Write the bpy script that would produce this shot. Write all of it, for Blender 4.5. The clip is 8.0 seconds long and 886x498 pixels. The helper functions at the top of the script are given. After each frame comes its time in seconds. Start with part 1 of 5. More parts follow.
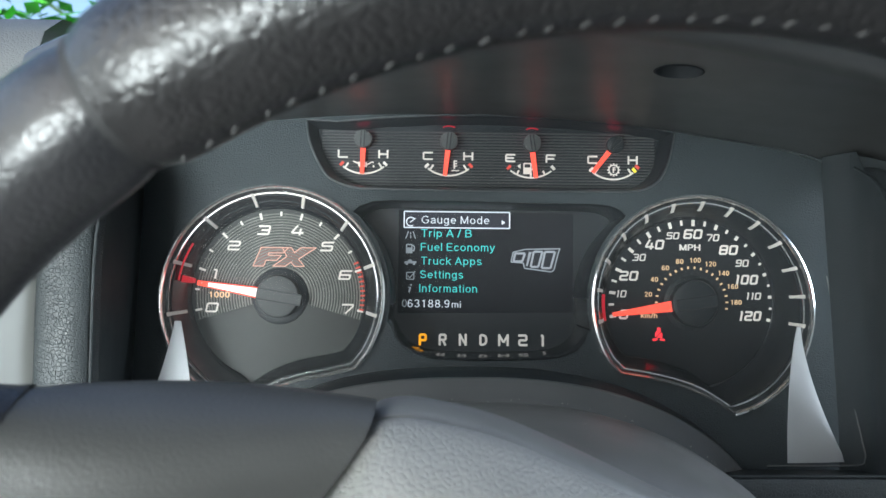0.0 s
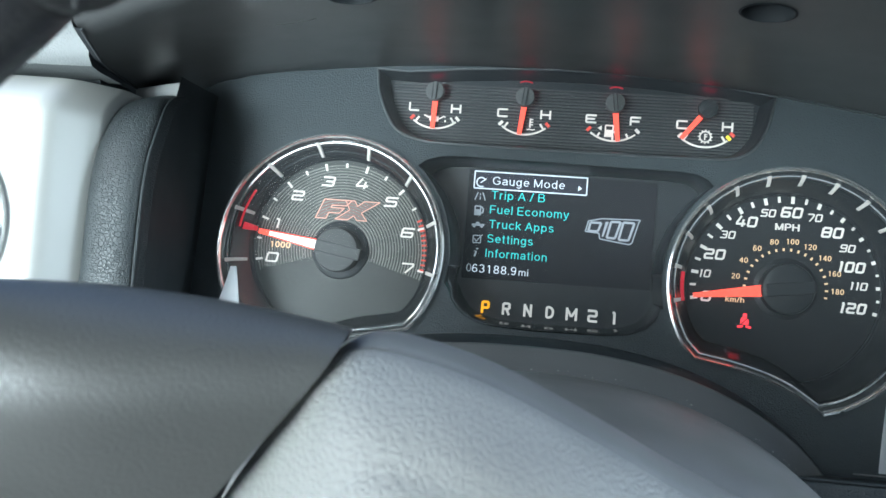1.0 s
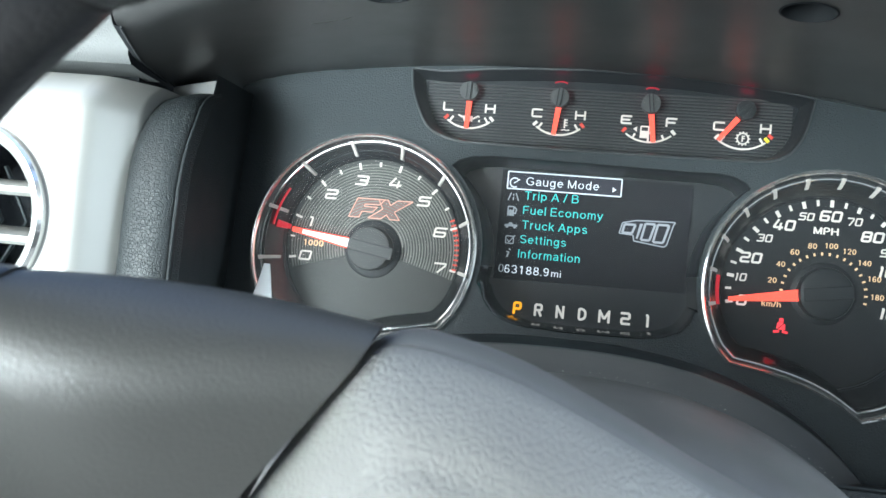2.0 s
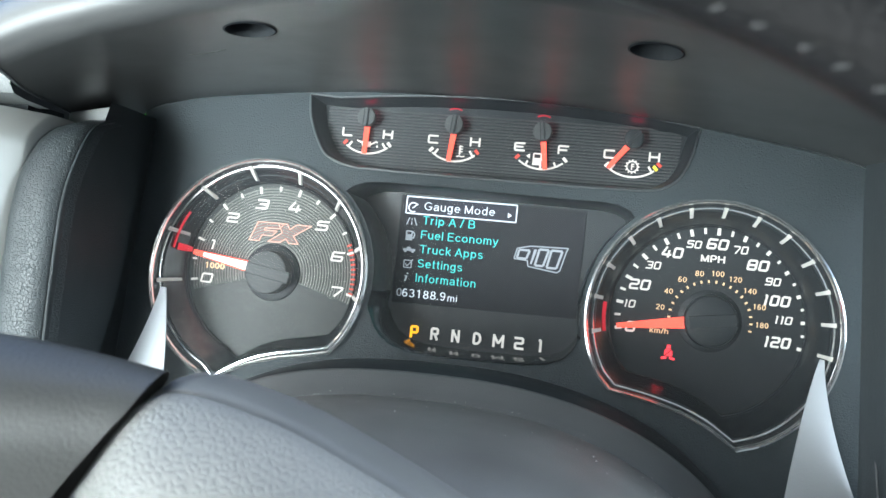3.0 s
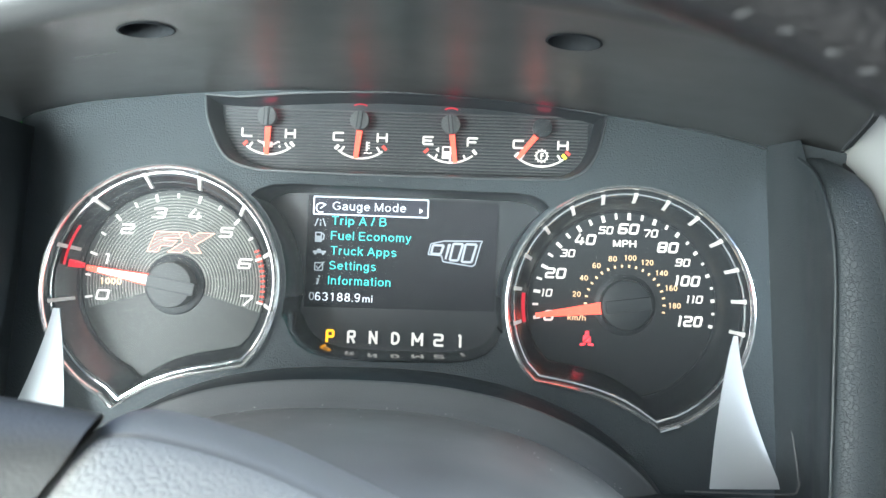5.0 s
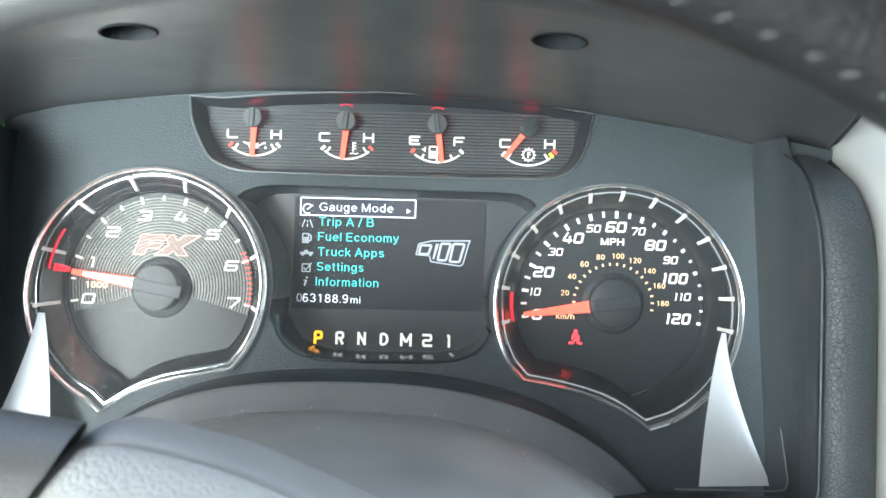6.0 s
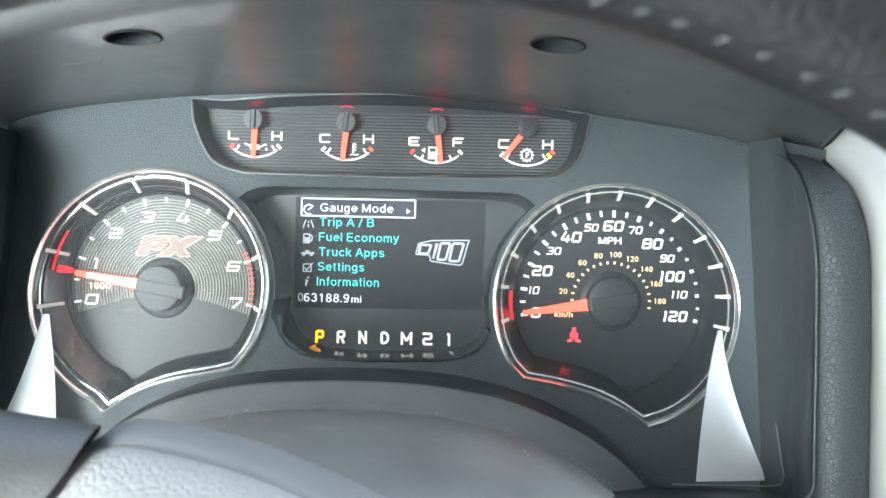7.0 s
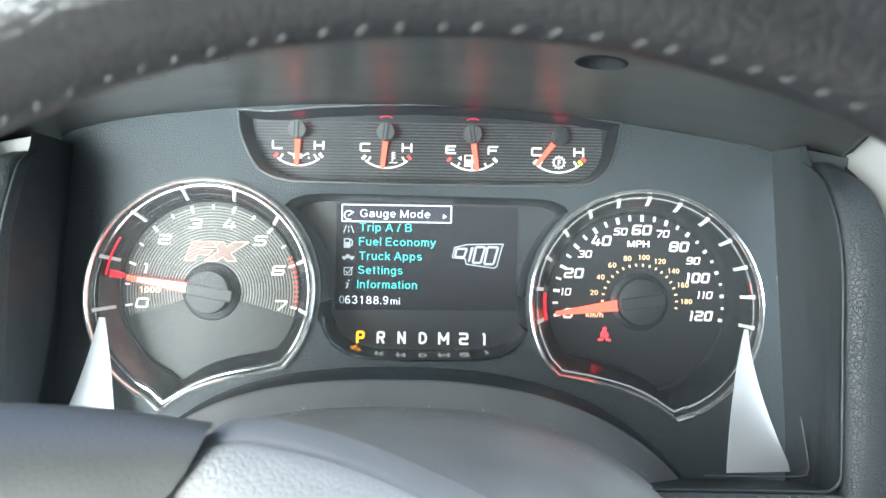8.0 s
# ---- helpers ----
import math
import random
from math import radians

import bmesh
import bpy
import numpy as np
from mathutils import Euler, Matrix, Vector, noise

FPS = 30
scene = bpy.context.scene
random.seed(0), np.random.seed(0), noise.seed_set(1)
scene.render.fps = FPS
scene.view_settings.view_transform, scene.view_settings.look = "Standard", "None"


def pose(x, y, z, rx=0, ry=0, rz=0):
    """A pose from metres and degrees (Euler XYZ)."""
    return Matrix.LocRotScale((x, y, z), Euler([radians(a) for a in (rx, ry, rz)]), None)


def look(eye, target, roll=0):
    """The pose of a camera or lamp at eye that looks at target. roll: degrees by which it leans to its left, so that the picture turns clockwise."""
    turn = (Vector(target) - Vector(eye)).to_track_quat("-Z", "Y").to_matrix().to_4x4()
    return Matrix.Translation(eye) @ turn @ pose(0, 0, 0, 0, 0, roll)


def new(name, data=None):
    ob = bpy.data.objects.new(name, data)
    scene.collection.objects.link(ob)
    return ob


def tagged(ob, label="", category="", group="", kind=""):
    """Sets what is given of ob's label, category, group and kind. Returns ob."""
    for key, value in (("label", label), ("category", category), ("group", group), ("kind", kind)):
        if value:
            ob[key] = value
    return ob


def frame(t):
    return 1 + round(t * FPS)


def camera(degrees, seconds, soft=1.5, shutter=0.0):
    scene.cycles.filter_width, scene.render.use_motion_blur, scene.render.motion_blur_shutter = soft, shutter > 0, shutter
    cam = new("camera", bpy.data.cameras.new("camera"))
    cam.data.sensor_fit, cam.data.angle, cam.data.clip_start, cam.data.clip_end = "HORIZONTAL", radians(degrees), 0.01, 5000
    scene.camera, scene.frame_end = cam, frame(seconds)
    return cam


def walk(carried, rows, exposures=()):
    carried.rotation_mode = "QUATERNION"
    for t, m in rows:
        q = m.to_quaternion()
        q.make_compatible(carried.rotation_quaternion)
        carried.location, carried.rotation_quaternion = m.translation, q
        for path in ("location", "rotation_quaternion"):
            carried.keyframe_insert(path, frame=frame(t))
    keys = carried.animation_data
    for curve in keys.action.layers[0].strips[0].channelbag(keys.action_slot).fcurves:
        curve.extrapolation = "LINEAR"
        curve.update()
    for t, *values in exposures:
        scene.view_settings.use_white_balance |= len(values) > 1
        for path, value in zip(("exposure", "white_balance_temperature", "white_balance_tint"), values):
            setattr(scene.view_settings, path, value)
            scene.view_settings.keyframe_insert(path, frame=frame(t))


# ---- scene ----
cam = camera(53.8, 8.0)
cam.data.dof.use_dof, cam.data.dof.focus_distance, cam.data.dof.aperture_fstop = True, 0.42, 22.0
PATH = [
    (0, (-0.029, -0.46, -0.01), (-0.005, 1.539, 0.066), 0.6),
    (0.2, (-0.024, -0.4655, -0.0115), (-0.0945, 1.528, 0.069), 2.1),
    (0.5, (-0.004, -0.457, -0.015), (-0.193, 1.533, 0.043), 3.4),
    (0.7, (0.0038, -0.4432, -0.0219), (-0.2558, 1.5389, 0.0412), 4.3),
    (1, (0.005, -0.433, -0.026), (-0.279, 1.546, 0.033), 4.7),
    (1.2, (0.0056, -0.4325, -0.0262), (-0.3223, 1.5408, 0.0104), 4.9),
    (2.3, (0.0049, -0.4323, -0.0272), (-0.3659, 1.5321, 0.0349), 5.6),
    (2.5, (0.008, -0.434, -0.027), (-0.375, 1.528, 0.035), 5.7),
    (2.7, (0.0216, -0.4347, -0.02), (-0.3493, 1.5294, 0.0501), 5.8),
    (3, (0.056, -0.428, -0.011), (-0.308, 1.537, 0.05), 5.8),
    (3.2, (0.0592, -0.4304, -0.011), (-0.2812, 1.5393, 0.0575), 5.8),
    (3.5, (0.05, -0.427, -0.01), (-0.283, 1.544, 0.047), 4.0),
    (3.7, (0.0467, -0.4232, -0.0083), (-0.2064, 1.5598, 0.052), 3.4),
    (4, (0.044, -0.421, -0.008), (-0.102, 1.572, 0.05), 2.5),
    (4.5, (0.037, -0.423, -0.007), (-0.056, 1.574, 0.048), 2.2),
    (5.8, (0.0376, -0.4172, -0.0056), (-0.0286, 1.5813, 0.0352), 1.8),
    (6, (0.038, -0.42, -0.005), (-0.022, 1.579, 0.038), 1.6),
    (6.5, (0.039, -0.423, -0.003), (-0.016, 1.576, 0.033), 1.4),
    (7, (0.036, -0.425, -0.003), (-0.013, 1.574, 0.029), 1.3),
    (7.5, (0.029, -0.425, -0.005), (-0.009, 1.574, 0.023), 1.2),
    (7.8, (0.0251, -0.4363, -0.0003), (-0.0119, 1.5632, 0.0251), 1.2),
    (8, (0.015, -0.444, 0.0), (-0.018, 1.556, 0.024), 1.0),
]
walk(cam, [(t, look(e, g, r)) for t, e, g, r in PATH],
     exposures=[(0, 1.5, 5750, 5), (0.2, 1.38, 5200, 0), (0.5, 1.47, 5130, 0), (1, 1.79, 5350, 1), (2.5, 1.93, 5600, 3), (3, 2.15, 5600, 3), (3.5, 2.48, 5600, 3), (4.5, 2.66, 5650, 3), (8, 2.88, 5750, 4)])

# ---- world, sun, exposure ----
world = bpy.data.worlds.new("sky")
scene.world = world
world.use_nodes = True
wn = world.node_tree
sky = wn.nodes.new("ShaderNodeTexSky")
sky.sky_type = 'NISHITA'
sky.sun_disc = False
sky.dust_density = 4.0
sky.ozone_density = 0.6
sky.sun_elevation = radians(42)
sky.sun_rotation = radians(207)
wn.nodes["Background"].inputs[1].default_value = 0.12
wn.links.new(sky.outputs[0], wn.nodes["Background"].inputs[0])
sun = new("sun", bpy.data.lights.new("sun", 'SUN'))
sun.data.energy = 4.5
sun.data.angle = radians(3)
sun.data.color = (1.0, 0.96, 0.9)
sun.matrix_world = look((-1.5, -3.0, 3.0), (0, 0, 0))
# daylight through the open driver's door
door = new("door_daylight", bpy.data.lights.new("door_daylight", 'AREA'))
door.data.shape, door.data.size, door.data.size_y = 'RECTANGLE', 1.0, 0.60
door.data.energy = 0.65
door.data.color = (0.93, 0.97, 0.93)
door.matrix_world = look((-0.61, -0.55, 0.16), (0.4, -0.35, 0.0))
# fill lamp added at the left rear to brighten the hood and left dial
rear = new("left_rear_fill", bpy.data.lights.new("left_rear_fill", 'AREA'))
rear.data.shape, rear.data.size, rear.data.size_y = 'RECTANGLE', 0.42, 0.34
rear.data.energy = 0.74
rear.data.spread = radians(40)
rear.data.color = (0.99, 0.98, 0.90)
rear.matrix_world = look((-0.52, -1.25, -0.20), (-0.17, -0.09, 0.03))
# small fill lamp added low at the left to brighten hood, pad and spoke
sill = new("low_left_fill", bpy.data.lights.new("low_left_fill", 'AREA'))
sill.data.shape, sill.data.size, sill.data.size_y = 'RECTANGLE', 0.30, 0.18
sill.data.energy = 0.72
sill.data.color = (0.97, 0.98, 0.90)
sill.matrix_world = look((-0.58, -0.32, -0.13), (-0.1, -0.1, 0.05))
# daylight through the passenger's window
far = new("passenger_window_daylight", bpy.data.lights.new("passenger_window_daylight", 'AREA'))
far.data.shape, far.data.size, far.data.size_y = 'RECTANGLE', 1.0, 0.42
far.data.energy = 8.0
far.data.color = (0.97, 0.98, 0.96)
far.matrix_world = look((1.24, -0.16, 0.33), (-0.05, -0.2, -0.05))


# ---- materials ----
def mat(name, color, rough=0.5, metal=0.0, grain=0.0, grain_scale=900.0, cells=0.0, cell_scale=400.0,
        vary=0.12, vary_scale=25.0, coat=0.0, spec=0.5, smudge=0.0, crease=0.28):
    """A surface with a two-scale colour variation, fine grain relief and, if wanted, a leather-like cell relief."""
    m = bpy.data.materials.new(name)
    m.use_nodes = True
    nt = m.node_tree
    b = nt.nodes["Principled BSDF"]
    b.inputs["Metallic"].default_value = metal
    b.inputs["Specular IOR Level"].default_value = spec
    b.inputs["Coat Weight"].default_value = coat
    b.inputs["Coat Roughness"].default_value = 0.08
    co = nt.nodes.new("ShaderNodeTexCoord")
    big = nt.nodes.new("ShaderNodeTexNoise")
    big.inputs["Scale"].default_value = vary_scale
    big.inputs["Detail"].default_value = 6
    nt.links.new(co.outputs["Object"], big.inputs["Vector"])
    ramp = nt.nodes.new("ShaderNodeMapRange")
    ramp.inputs["From Min"].default_value = 0.3
    ramp.inputs["From Max"].default_value = 0.7
    ramp.inputs["To Min"].default_value = 1 - vary
    ramp.inputs["To Max"].default_value = 1 + vary
    nt.links.new(big.outputs["Fac"], ramp.inputs["Value"])
    mul = nt.nodes.new("ShaderNodeVectorMath")
    mul.operation = 'SCALE'
    mul.inputs[0].default_value = color
    nt.links.new(ramp.outputs["Result"], mul.inputs["Scale"])
    nt.links.new(mul.outputs["Vector"], b.inputs["Base Color"])
    rr = nt.nodes.new("ShaderNodeMapRange")
    rr.inputs["From Min"].default_value = 0.3
    rr.inputs["From Max"].default_value = 0.7
    rr.inputs["To Min"].default_value = max(0.02, rough - 0.03 - smudge)
    rr.inputs["To Max"].default_value = min(1, rough + 0.03 + smudge)
    fine = nt.nodes.new("ShaderNodeTexNoise")
    fine.inputs["Scale"].default_value = vary_scale * 4
    fine.inputs["Detail"].default_value = 4
    nt.links.new(co.outputs["Object"], fine.inputs["Vector"])
    nt.links.new(fine.outputs["Fac"], rr.inputs["Value"])
    nt.links.new(rr.outputs["Result"], b.inputs["Roughness"])
    last = None
    if cells:
        warp = nt.nodes.new("ShaderNodeTexNoise")
        warp.inputs["Scale"].default_value = cell_scale * 0.6
        nt.links.new(co.outputs["Object"], warp.inputs["Vector"])
        add = nt.nodes.new("ShaderNodeVectorMath")
        add.operation = 'MULTIPLY_ADD'
        add.inputs[1].default_value = (0.9 / cell_scale,) * 3
        nt.links.new(warp.outputs["Color"], add.inputs[0])
        nt.links.new(co.outputs["Object"], add.inputs[2])
        vor = nt.nodes.new("ShaderNodeTexVoronoi")
        vor.feature = 'DISTANCE_TO_EDGE'
        vor.inputs["Scale"].default_value = cell_scale
        nt.links.new(add.outputs["Vector"], vor.inputs["Vector"])
        lim = nt.nodes.new("ShaderNodeMapRange")
        lim.interpolation_type = 'SMOOTHSTEP'
        lim.inputs["From Max"].default_value = crease
        nt.links.new(vor.outputs["Distance"], lim.inputs["Value"])
        bump = nt.nodes.new("ShaderNodeBump")
        bump.inputs["Strength"].default_value = cells
        bump.inputs["Distance"].default_value = 0.0006
        nt.links.new(lim.outputs["Result"], bump.inputs["Height"])
        last = bump
    if grain:
        gn = nt.nodes.new("ShaderNodeTexNoise")
        gn.inputs["Scale"].default_value = grain_scale
        gn.inputs["Detail"].default_value = 3
        nt.links.new(co.outputs["Object"], gn.inputs["Vector"])
        bump = nt.nodes.new("ShaderNodeBump")
        bump.inputs["Strength"].default_value = grain
        bump.inputs["Distance"].default_value = 0.0004
        nt.links.new(gn.outputs["Fac"], bump.inputs["Height"])
        if last:
            nt.links.new(last.outputs["Normal"], bump.inputs["Normal"])
        last = bump
    if last:
        nt.links.new(last.outputs["Normal"], b.inputs["Normal"])
    return m


GLOW = 0.38      # strength of the back-lighting against the daylight


def lit(name, color, strength):
    """A back-lit marking or display element, with a little unevenness."""
    m = bpy.data.materials.new(name)
    m.use_nodes = True
    nt = m.node_tree
    b = nt.nodes["Principled BSDF"]
    b.inputs["Base Color"].default_value = (*[0.5 * c for c in color], 1)
    b.inputs["Roughness"].default_value = 0.6
    b.inputs["Specular IOR Level"].default_value = 0.1
    b.inputs["Emission Color"].default_value = (*color, 1)
    co = nt.nodes.new("ShaderNodeTexCoord")
    n = nt.nodes.new("ShaderNodeTexNoise")
    n.inputs["Scale"].default_value = 260
    nt.links.new(co.outputs["Object"], n.inputs["Vector"])
    r = nt.nodes.new("ShaderNodeMapRange")
    r.inputs["To Min"].default_value = strength * GLOW * 0.8
    r.inputs["To Max"].default_value = strength * GLOW * 1.2
    nt.links.new(n.outputs["Fac"], r.inputs["Value"])
    nt.links.new(r.outputs["Result"], b.inputs["Emission Strength"])
    return m


def clear_plastic(name):
    """Clear lens: see-through with a Fresnel gloss."""
    m = bpy.data.materials.new(name)
    m.use_nodes = True
    nt = m.node_tree
    nt.nodes.remove(nt.nodes["Principled BSDF"])
    out = nt.nodes["Material Output"]
    tr = nt.nodes.new("ShaderNodeBsdfTransparent")
    tr.inputs["Color"].default_value = (0.97, 0.975, 0.98, 1)
    gl = nt.nodes.new("ShaderNodeBsdfGlossy")
    gl.inputs["Roughness"].default_value = 0.24
    fr = nt.nodes.new("ShaderNodeFresnel")
    fr.inputs["IOR"].default_value = 1.16
    mix = nt.nodes.new("ShaderNodeMixShader")
    nt.links.new(fr.outputs[0], mix.inputs[0])
    nt.links.new(tr.outputs[0], mix.inputs[1])
    nt.links.new(gl.outputs[0], mix.inputs[2])
    # pale diffuse film put in for the bright haze over the lens
    veil = nt.nodes.new("ShaderNodeBsdfDiffuse")
    veil.inputs["Color"].default_value = (0.72, 0.78, 0.80, 1)
    co = nt.nodes.new("ShaderNodeTexCoord")
    sp = nt.nodes.new("ShaderNodeTexNoise")
    sp.inputs["Scale"].default_value = 14
    sp.inputs["Detail"].default_value = 5
    nt.links.new(co.outputs["Object"], sp.inputs["Vector"])
    amt = nt.nodes.new("ShaderNodeMapRange")
    amt.inputs["To Min"].default_value = 0.010
    amt.inputs["To Max"].default_value = 0.024
    nt.links.new(sp.outputs["Fac"], amt.inputs["Value"])
    film = nt.nodes.new("ShaderNodeMixShader")
    nt.links.new(amt.outputs["Result"], film.inputs[0])
    nt.links.new(mix.outputs[0], film.inputs[1])
    nt.links.new(veil.outputs[0], film.inputs[2])
    nt.links.new(film.outputs[0], out.inputs["Surface"])
    return m


M_MASK = mat("charcoal grained plastic", (0.019, 0.026, 0.030), 0.5, spec=0.30, grain=1.0, grain_scale=1350)
M_HOOD = mat("soft charcoal hood plastic", (0.042, 0.043, 0.043), 0.33, spec=0.8, grain=0.2, grain_scale=1800, vary=0.15, vary_scale=14)
M_WALL = mat("smooth dark side plastic", (0.018, 0.022, 0.024), 0.48, spec=0.35, grain=0.4, grain_scale=1500)
M_PAD = mat("black leather-grain trim", (0.020, 0.025, 0.027), 0.50, spec=0.45, cells=0.6, cell_scale=620, grain=0.3, grain_scale=2200, crease=0.10)
M_SILVER = mat("satin silver painted trim", (0.31, 0.315, 0.30), 0.42, metal=0.3, grain=0.06, grain_scale=2500, vary=0.05)
M_BLACK = mat("gloss black plastic", (0.012, 0.014, 0.017), 0.12, vary=0.1)
M_RECESS = mat("polished black display recess", (0.012, 0.014, 0.017), 0.14, spec=1.0, vary=0.1)
M_BEZEL = mat("dark satin bezel plastic", (0.011, 0.013, 0.016), 0.36, spec=0.18, vary=0.15)
M_BEZELWALL = mat("polished black bezel wall", (0.014, 0.016, 0.018), 0.22, spec=0.8, vary=0.1)
M_COWL = mat("matte dark column plastic", (0.100, 0.101, 0.099), 0.46, spec=0.5, grain=0.25, grain_scale=1600, vary=0.2, vary_scale=30)
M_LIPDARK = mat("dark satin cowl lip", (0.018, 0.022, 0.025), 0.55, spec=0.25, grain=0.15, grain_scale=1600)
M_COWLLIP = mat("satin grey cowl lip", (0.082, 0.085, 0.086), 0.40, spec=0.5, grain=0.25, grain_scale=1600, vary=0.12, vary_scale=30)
M_CHROME = mat("bright chrome", (0.92, 0.92, 0.91), 0.11, metal=0.92, vary=0.03, smudge=0.02)
M_FACE = mat("tachometer dark face", (0.028, 0.030, 0.028), 0.5, spec=0.2, grain=0.03)
M_FACE_S = mat("speedometer black face", (0.007, 0.008, 0.010), 0.45, grain=0.08, spec=0.3)
M_GROOVE = mat("pale machined groove", (0.125, 0.124, 0.112), 0.5, spec=0.2, metal=0.1, vary=0.25, vary_scale=120)
M_RIB = mat("grey machined ribs", (0.050, 0.051, 0.052), 0.5, spec=0.08, metal=0.1, vary=0.2, vary_scale=60)
M_HUB = mat("grey needle cap plastic", (0.070, 0.072, 0.072), 0.7, spec=0.12, grain=0.15)
M_HUBDARK = mat("black needle cap plastic", (0.010, 0.012, 0.014), 0.5, spec=0.3)
M_STRIP = mat("pale grained dash top", (0.08, 0.085, 0.085), 0.5, cells=0.2, cell_scale=700, grain=0.2)
M_LEDGE = mat("trim end grey with light painted in", (0.095, 0.097, 0.095), 0.5, grain=0.2, vary=0.08)
# dull black painted in for shade on hood flanges, recesses and gap fillers
M_SHADEBLACK = mat("dull black painted shade", (0.016, 0.018, 0.020), 0.7, spec=0.1, grain=0.2)
M_LIP = mat("grey moulded lip", (0.04, 0.043, 0.046), 0.35, vary=0.1)
M_LEATHER = mat("black wheel leather", (0.011, 0.0105, 0.0105), 0.35, spec=0.5, cells=0.20, cell_scale=380, grain=0.5, grain_scale=190, vary=0.2)
M_LEATHER_S = mat("smooth black wheel leather", (0.014, 0.014, 0.015), 0.33, cells=0.12, cell_scale=420, grain=0.3, grain_scale=160, vary=0.2)
M_THREAD = mat("pale grey thread", (0.040, 0.040, 0.039), 0.7, grain=0.3)
M_LINT = mat("pale lint", (0.30, 0.30, 0.29), 0.9, grain=0.3)
M_SPOKE = mat("satin dark grey spoke plastic", (0.036, 0.036, 0.034), 0.42, spec=0.6, grain=0.4, grain_scale=900, vary=0.15, vary_scale=18)
# the spoke's plastic in a lighter tone, for the light on the shell
M_SHELL = mat("satin hub shell plastic lightened for light", (0.105, 0.106, 0.104), 0.45, spec=0.5, grain=0.3, grain_scale=900, vary=0.12, vary_scale=20)
M_AIRBAG = mat("grey pebbled airbag cover", (0.168, 0.168, 0.162), 0.55, cells=0.42, cell_scale=520, grain=0.35, grain_scale=700, vary=0.14, vary_scale=22)
M_SEAM = mat("black for gap shade, seams and scratches", (0.01, 0.01, 0.01), 0.7)
# pale colour painted in for a bright reflection in the lens
M_LENSGLARE = mat("pale painted lens reflection", (0.50, 0.52, 0.54), 0.85, spec=0.15, grain=0.3, grain_scale=1200, vary=0.05)
M_SCREEN = mat("dark display glass", (0.006, 0.006, 0.010), 0.5, spec=0.2)
M_LENS = clear_plastic("clear instrument lens")
M_WHITE = lit("warm white numerals", (1.0, 0.92, 0.82), 0.30)
M_AMBERNUM = lit("small amber numerals", (1.0, 0.66, 0.36), 0.5)
M_RED = lit("red needle glow", (1.0, 0.08, 0.045), 1.35)
M_NEEDLEW = lit("white needle core", (1.0, 0.82, 0.74), 1.1)
M_NEEDLEGLINT = lit("painted red needle reflection", (0.9, 0.03, 0.05), 0.34)
M_CAPGLOW = lit("red light leak behind a needle cap", (1.0, 0.02, 0.09), 3.8)
M_LEAK = lit("dim painted red light", (0.8, 0.02, 0.05), 0.11)
M_WARN = lit("red warning light", (1.0, 0.04, 0.05), 1.3)
M_REDDIM = lit("red marking", (0.8, 0.10, 0.07), 0.5)
M_YELLOW = lit("yellow mark", (1.0, 0.75, 0.05), 0.7)
M_CYAN = lit("cyan menu text", (0.14, 0.80, 0.74), 0.62)
M_MENUW = lit("white menu text", (0.92, 0.95, 1.0), 0.62)
M_MENUG = lit("grey menu text", (0.55, 0.58, 0.62), 0.25)
M_MENUS = lit("silver badge blocks", (0.60, 0.62, 0.66), 0.26)
M_BADGEDARK = lit("dark badge plate", (0.05, 0.05, 0.06), 0.10)
M_AMBER = lit("amber gear letter", (1.0, 0.40, 0.01), 1.0)
M_BADGE = mat("dull salmon badge fill", (0.145, 0.075, 0.062), 0.5, spec=0.2, vary=0.15, vary_scale=150)
M_REDEDGE = lit("salmon badge outline", (1.0, 0.50, 0.38), 0.26)
M_WALLC = mat("pale grey cabin lining", (0.24, 0.236, 0.23), 0.85, vary=0.06)
M_LEAF = mat("bright hedge leaf", (0.06, 0.30, 0.02), 0.6, vary=0.5, vary_scale=6)
M_BOUNCEGROUND = mat("pale bounce ground", (0.40, 0.39, 0.36), 0.85, grain=0.4, grain_scale=60, vary=0.2, vary_scale=1.5)


# ---- building helpers ----
def thing(name, label, category, group="", kind="", at=(0, 0, 0)):
    ob = new(name)
    ob.location = at
    return tagged(ob, label, category, group, kind)


def part(name, bm, material, parent=None, label="", smooth=True, bevel=0.0):
    """Links a bmesh as one mesh object, under a thing or a part."""
    me = bpy.data.meshes.new(name)
    bmesh.ops.recalc_face_normals(bm, faces=bm.faces)
    if smooth:
        for f in bm.faces:
            f.smooth = True
    bm.to_mesh(me)
    bm.free()
    me.materials.append(material)
    ob = new(name, me)
    if smooth:
        me.set_sharp_from_angle(angle=radians(38))
    if parent:
        ob.parent = parent
    if bevel:
        b = ob.modifiers.new("soft edges", 'BEVEL')
        b.width, b.segments, b.limit_method = bevel, 2, 'ANGLE'
    return tagged(ob, label)


def grid_mesh(rows, close_u=False, close_v=False):
    """A bmesh from rows of points; each row a list of the same length."""
    bm = bmesh.new()
    vs = [[bm.verts.new(p) for p in r] for r in rows]
    nr, nc = len(vs), len(vs[0])
    for i in range(nr if close_v else nr - 1):
        for j in range(nc if close_u else nc - 1):
            q = (vs[i][j], vs[i][(j + 1) % nc], vs[(i + 1) % nr][(j + 1) % nc], vs[(i + 1) % nr][j])
            try:
                bm.faces.new(q)
            except ValueError:
                pass
    return bm


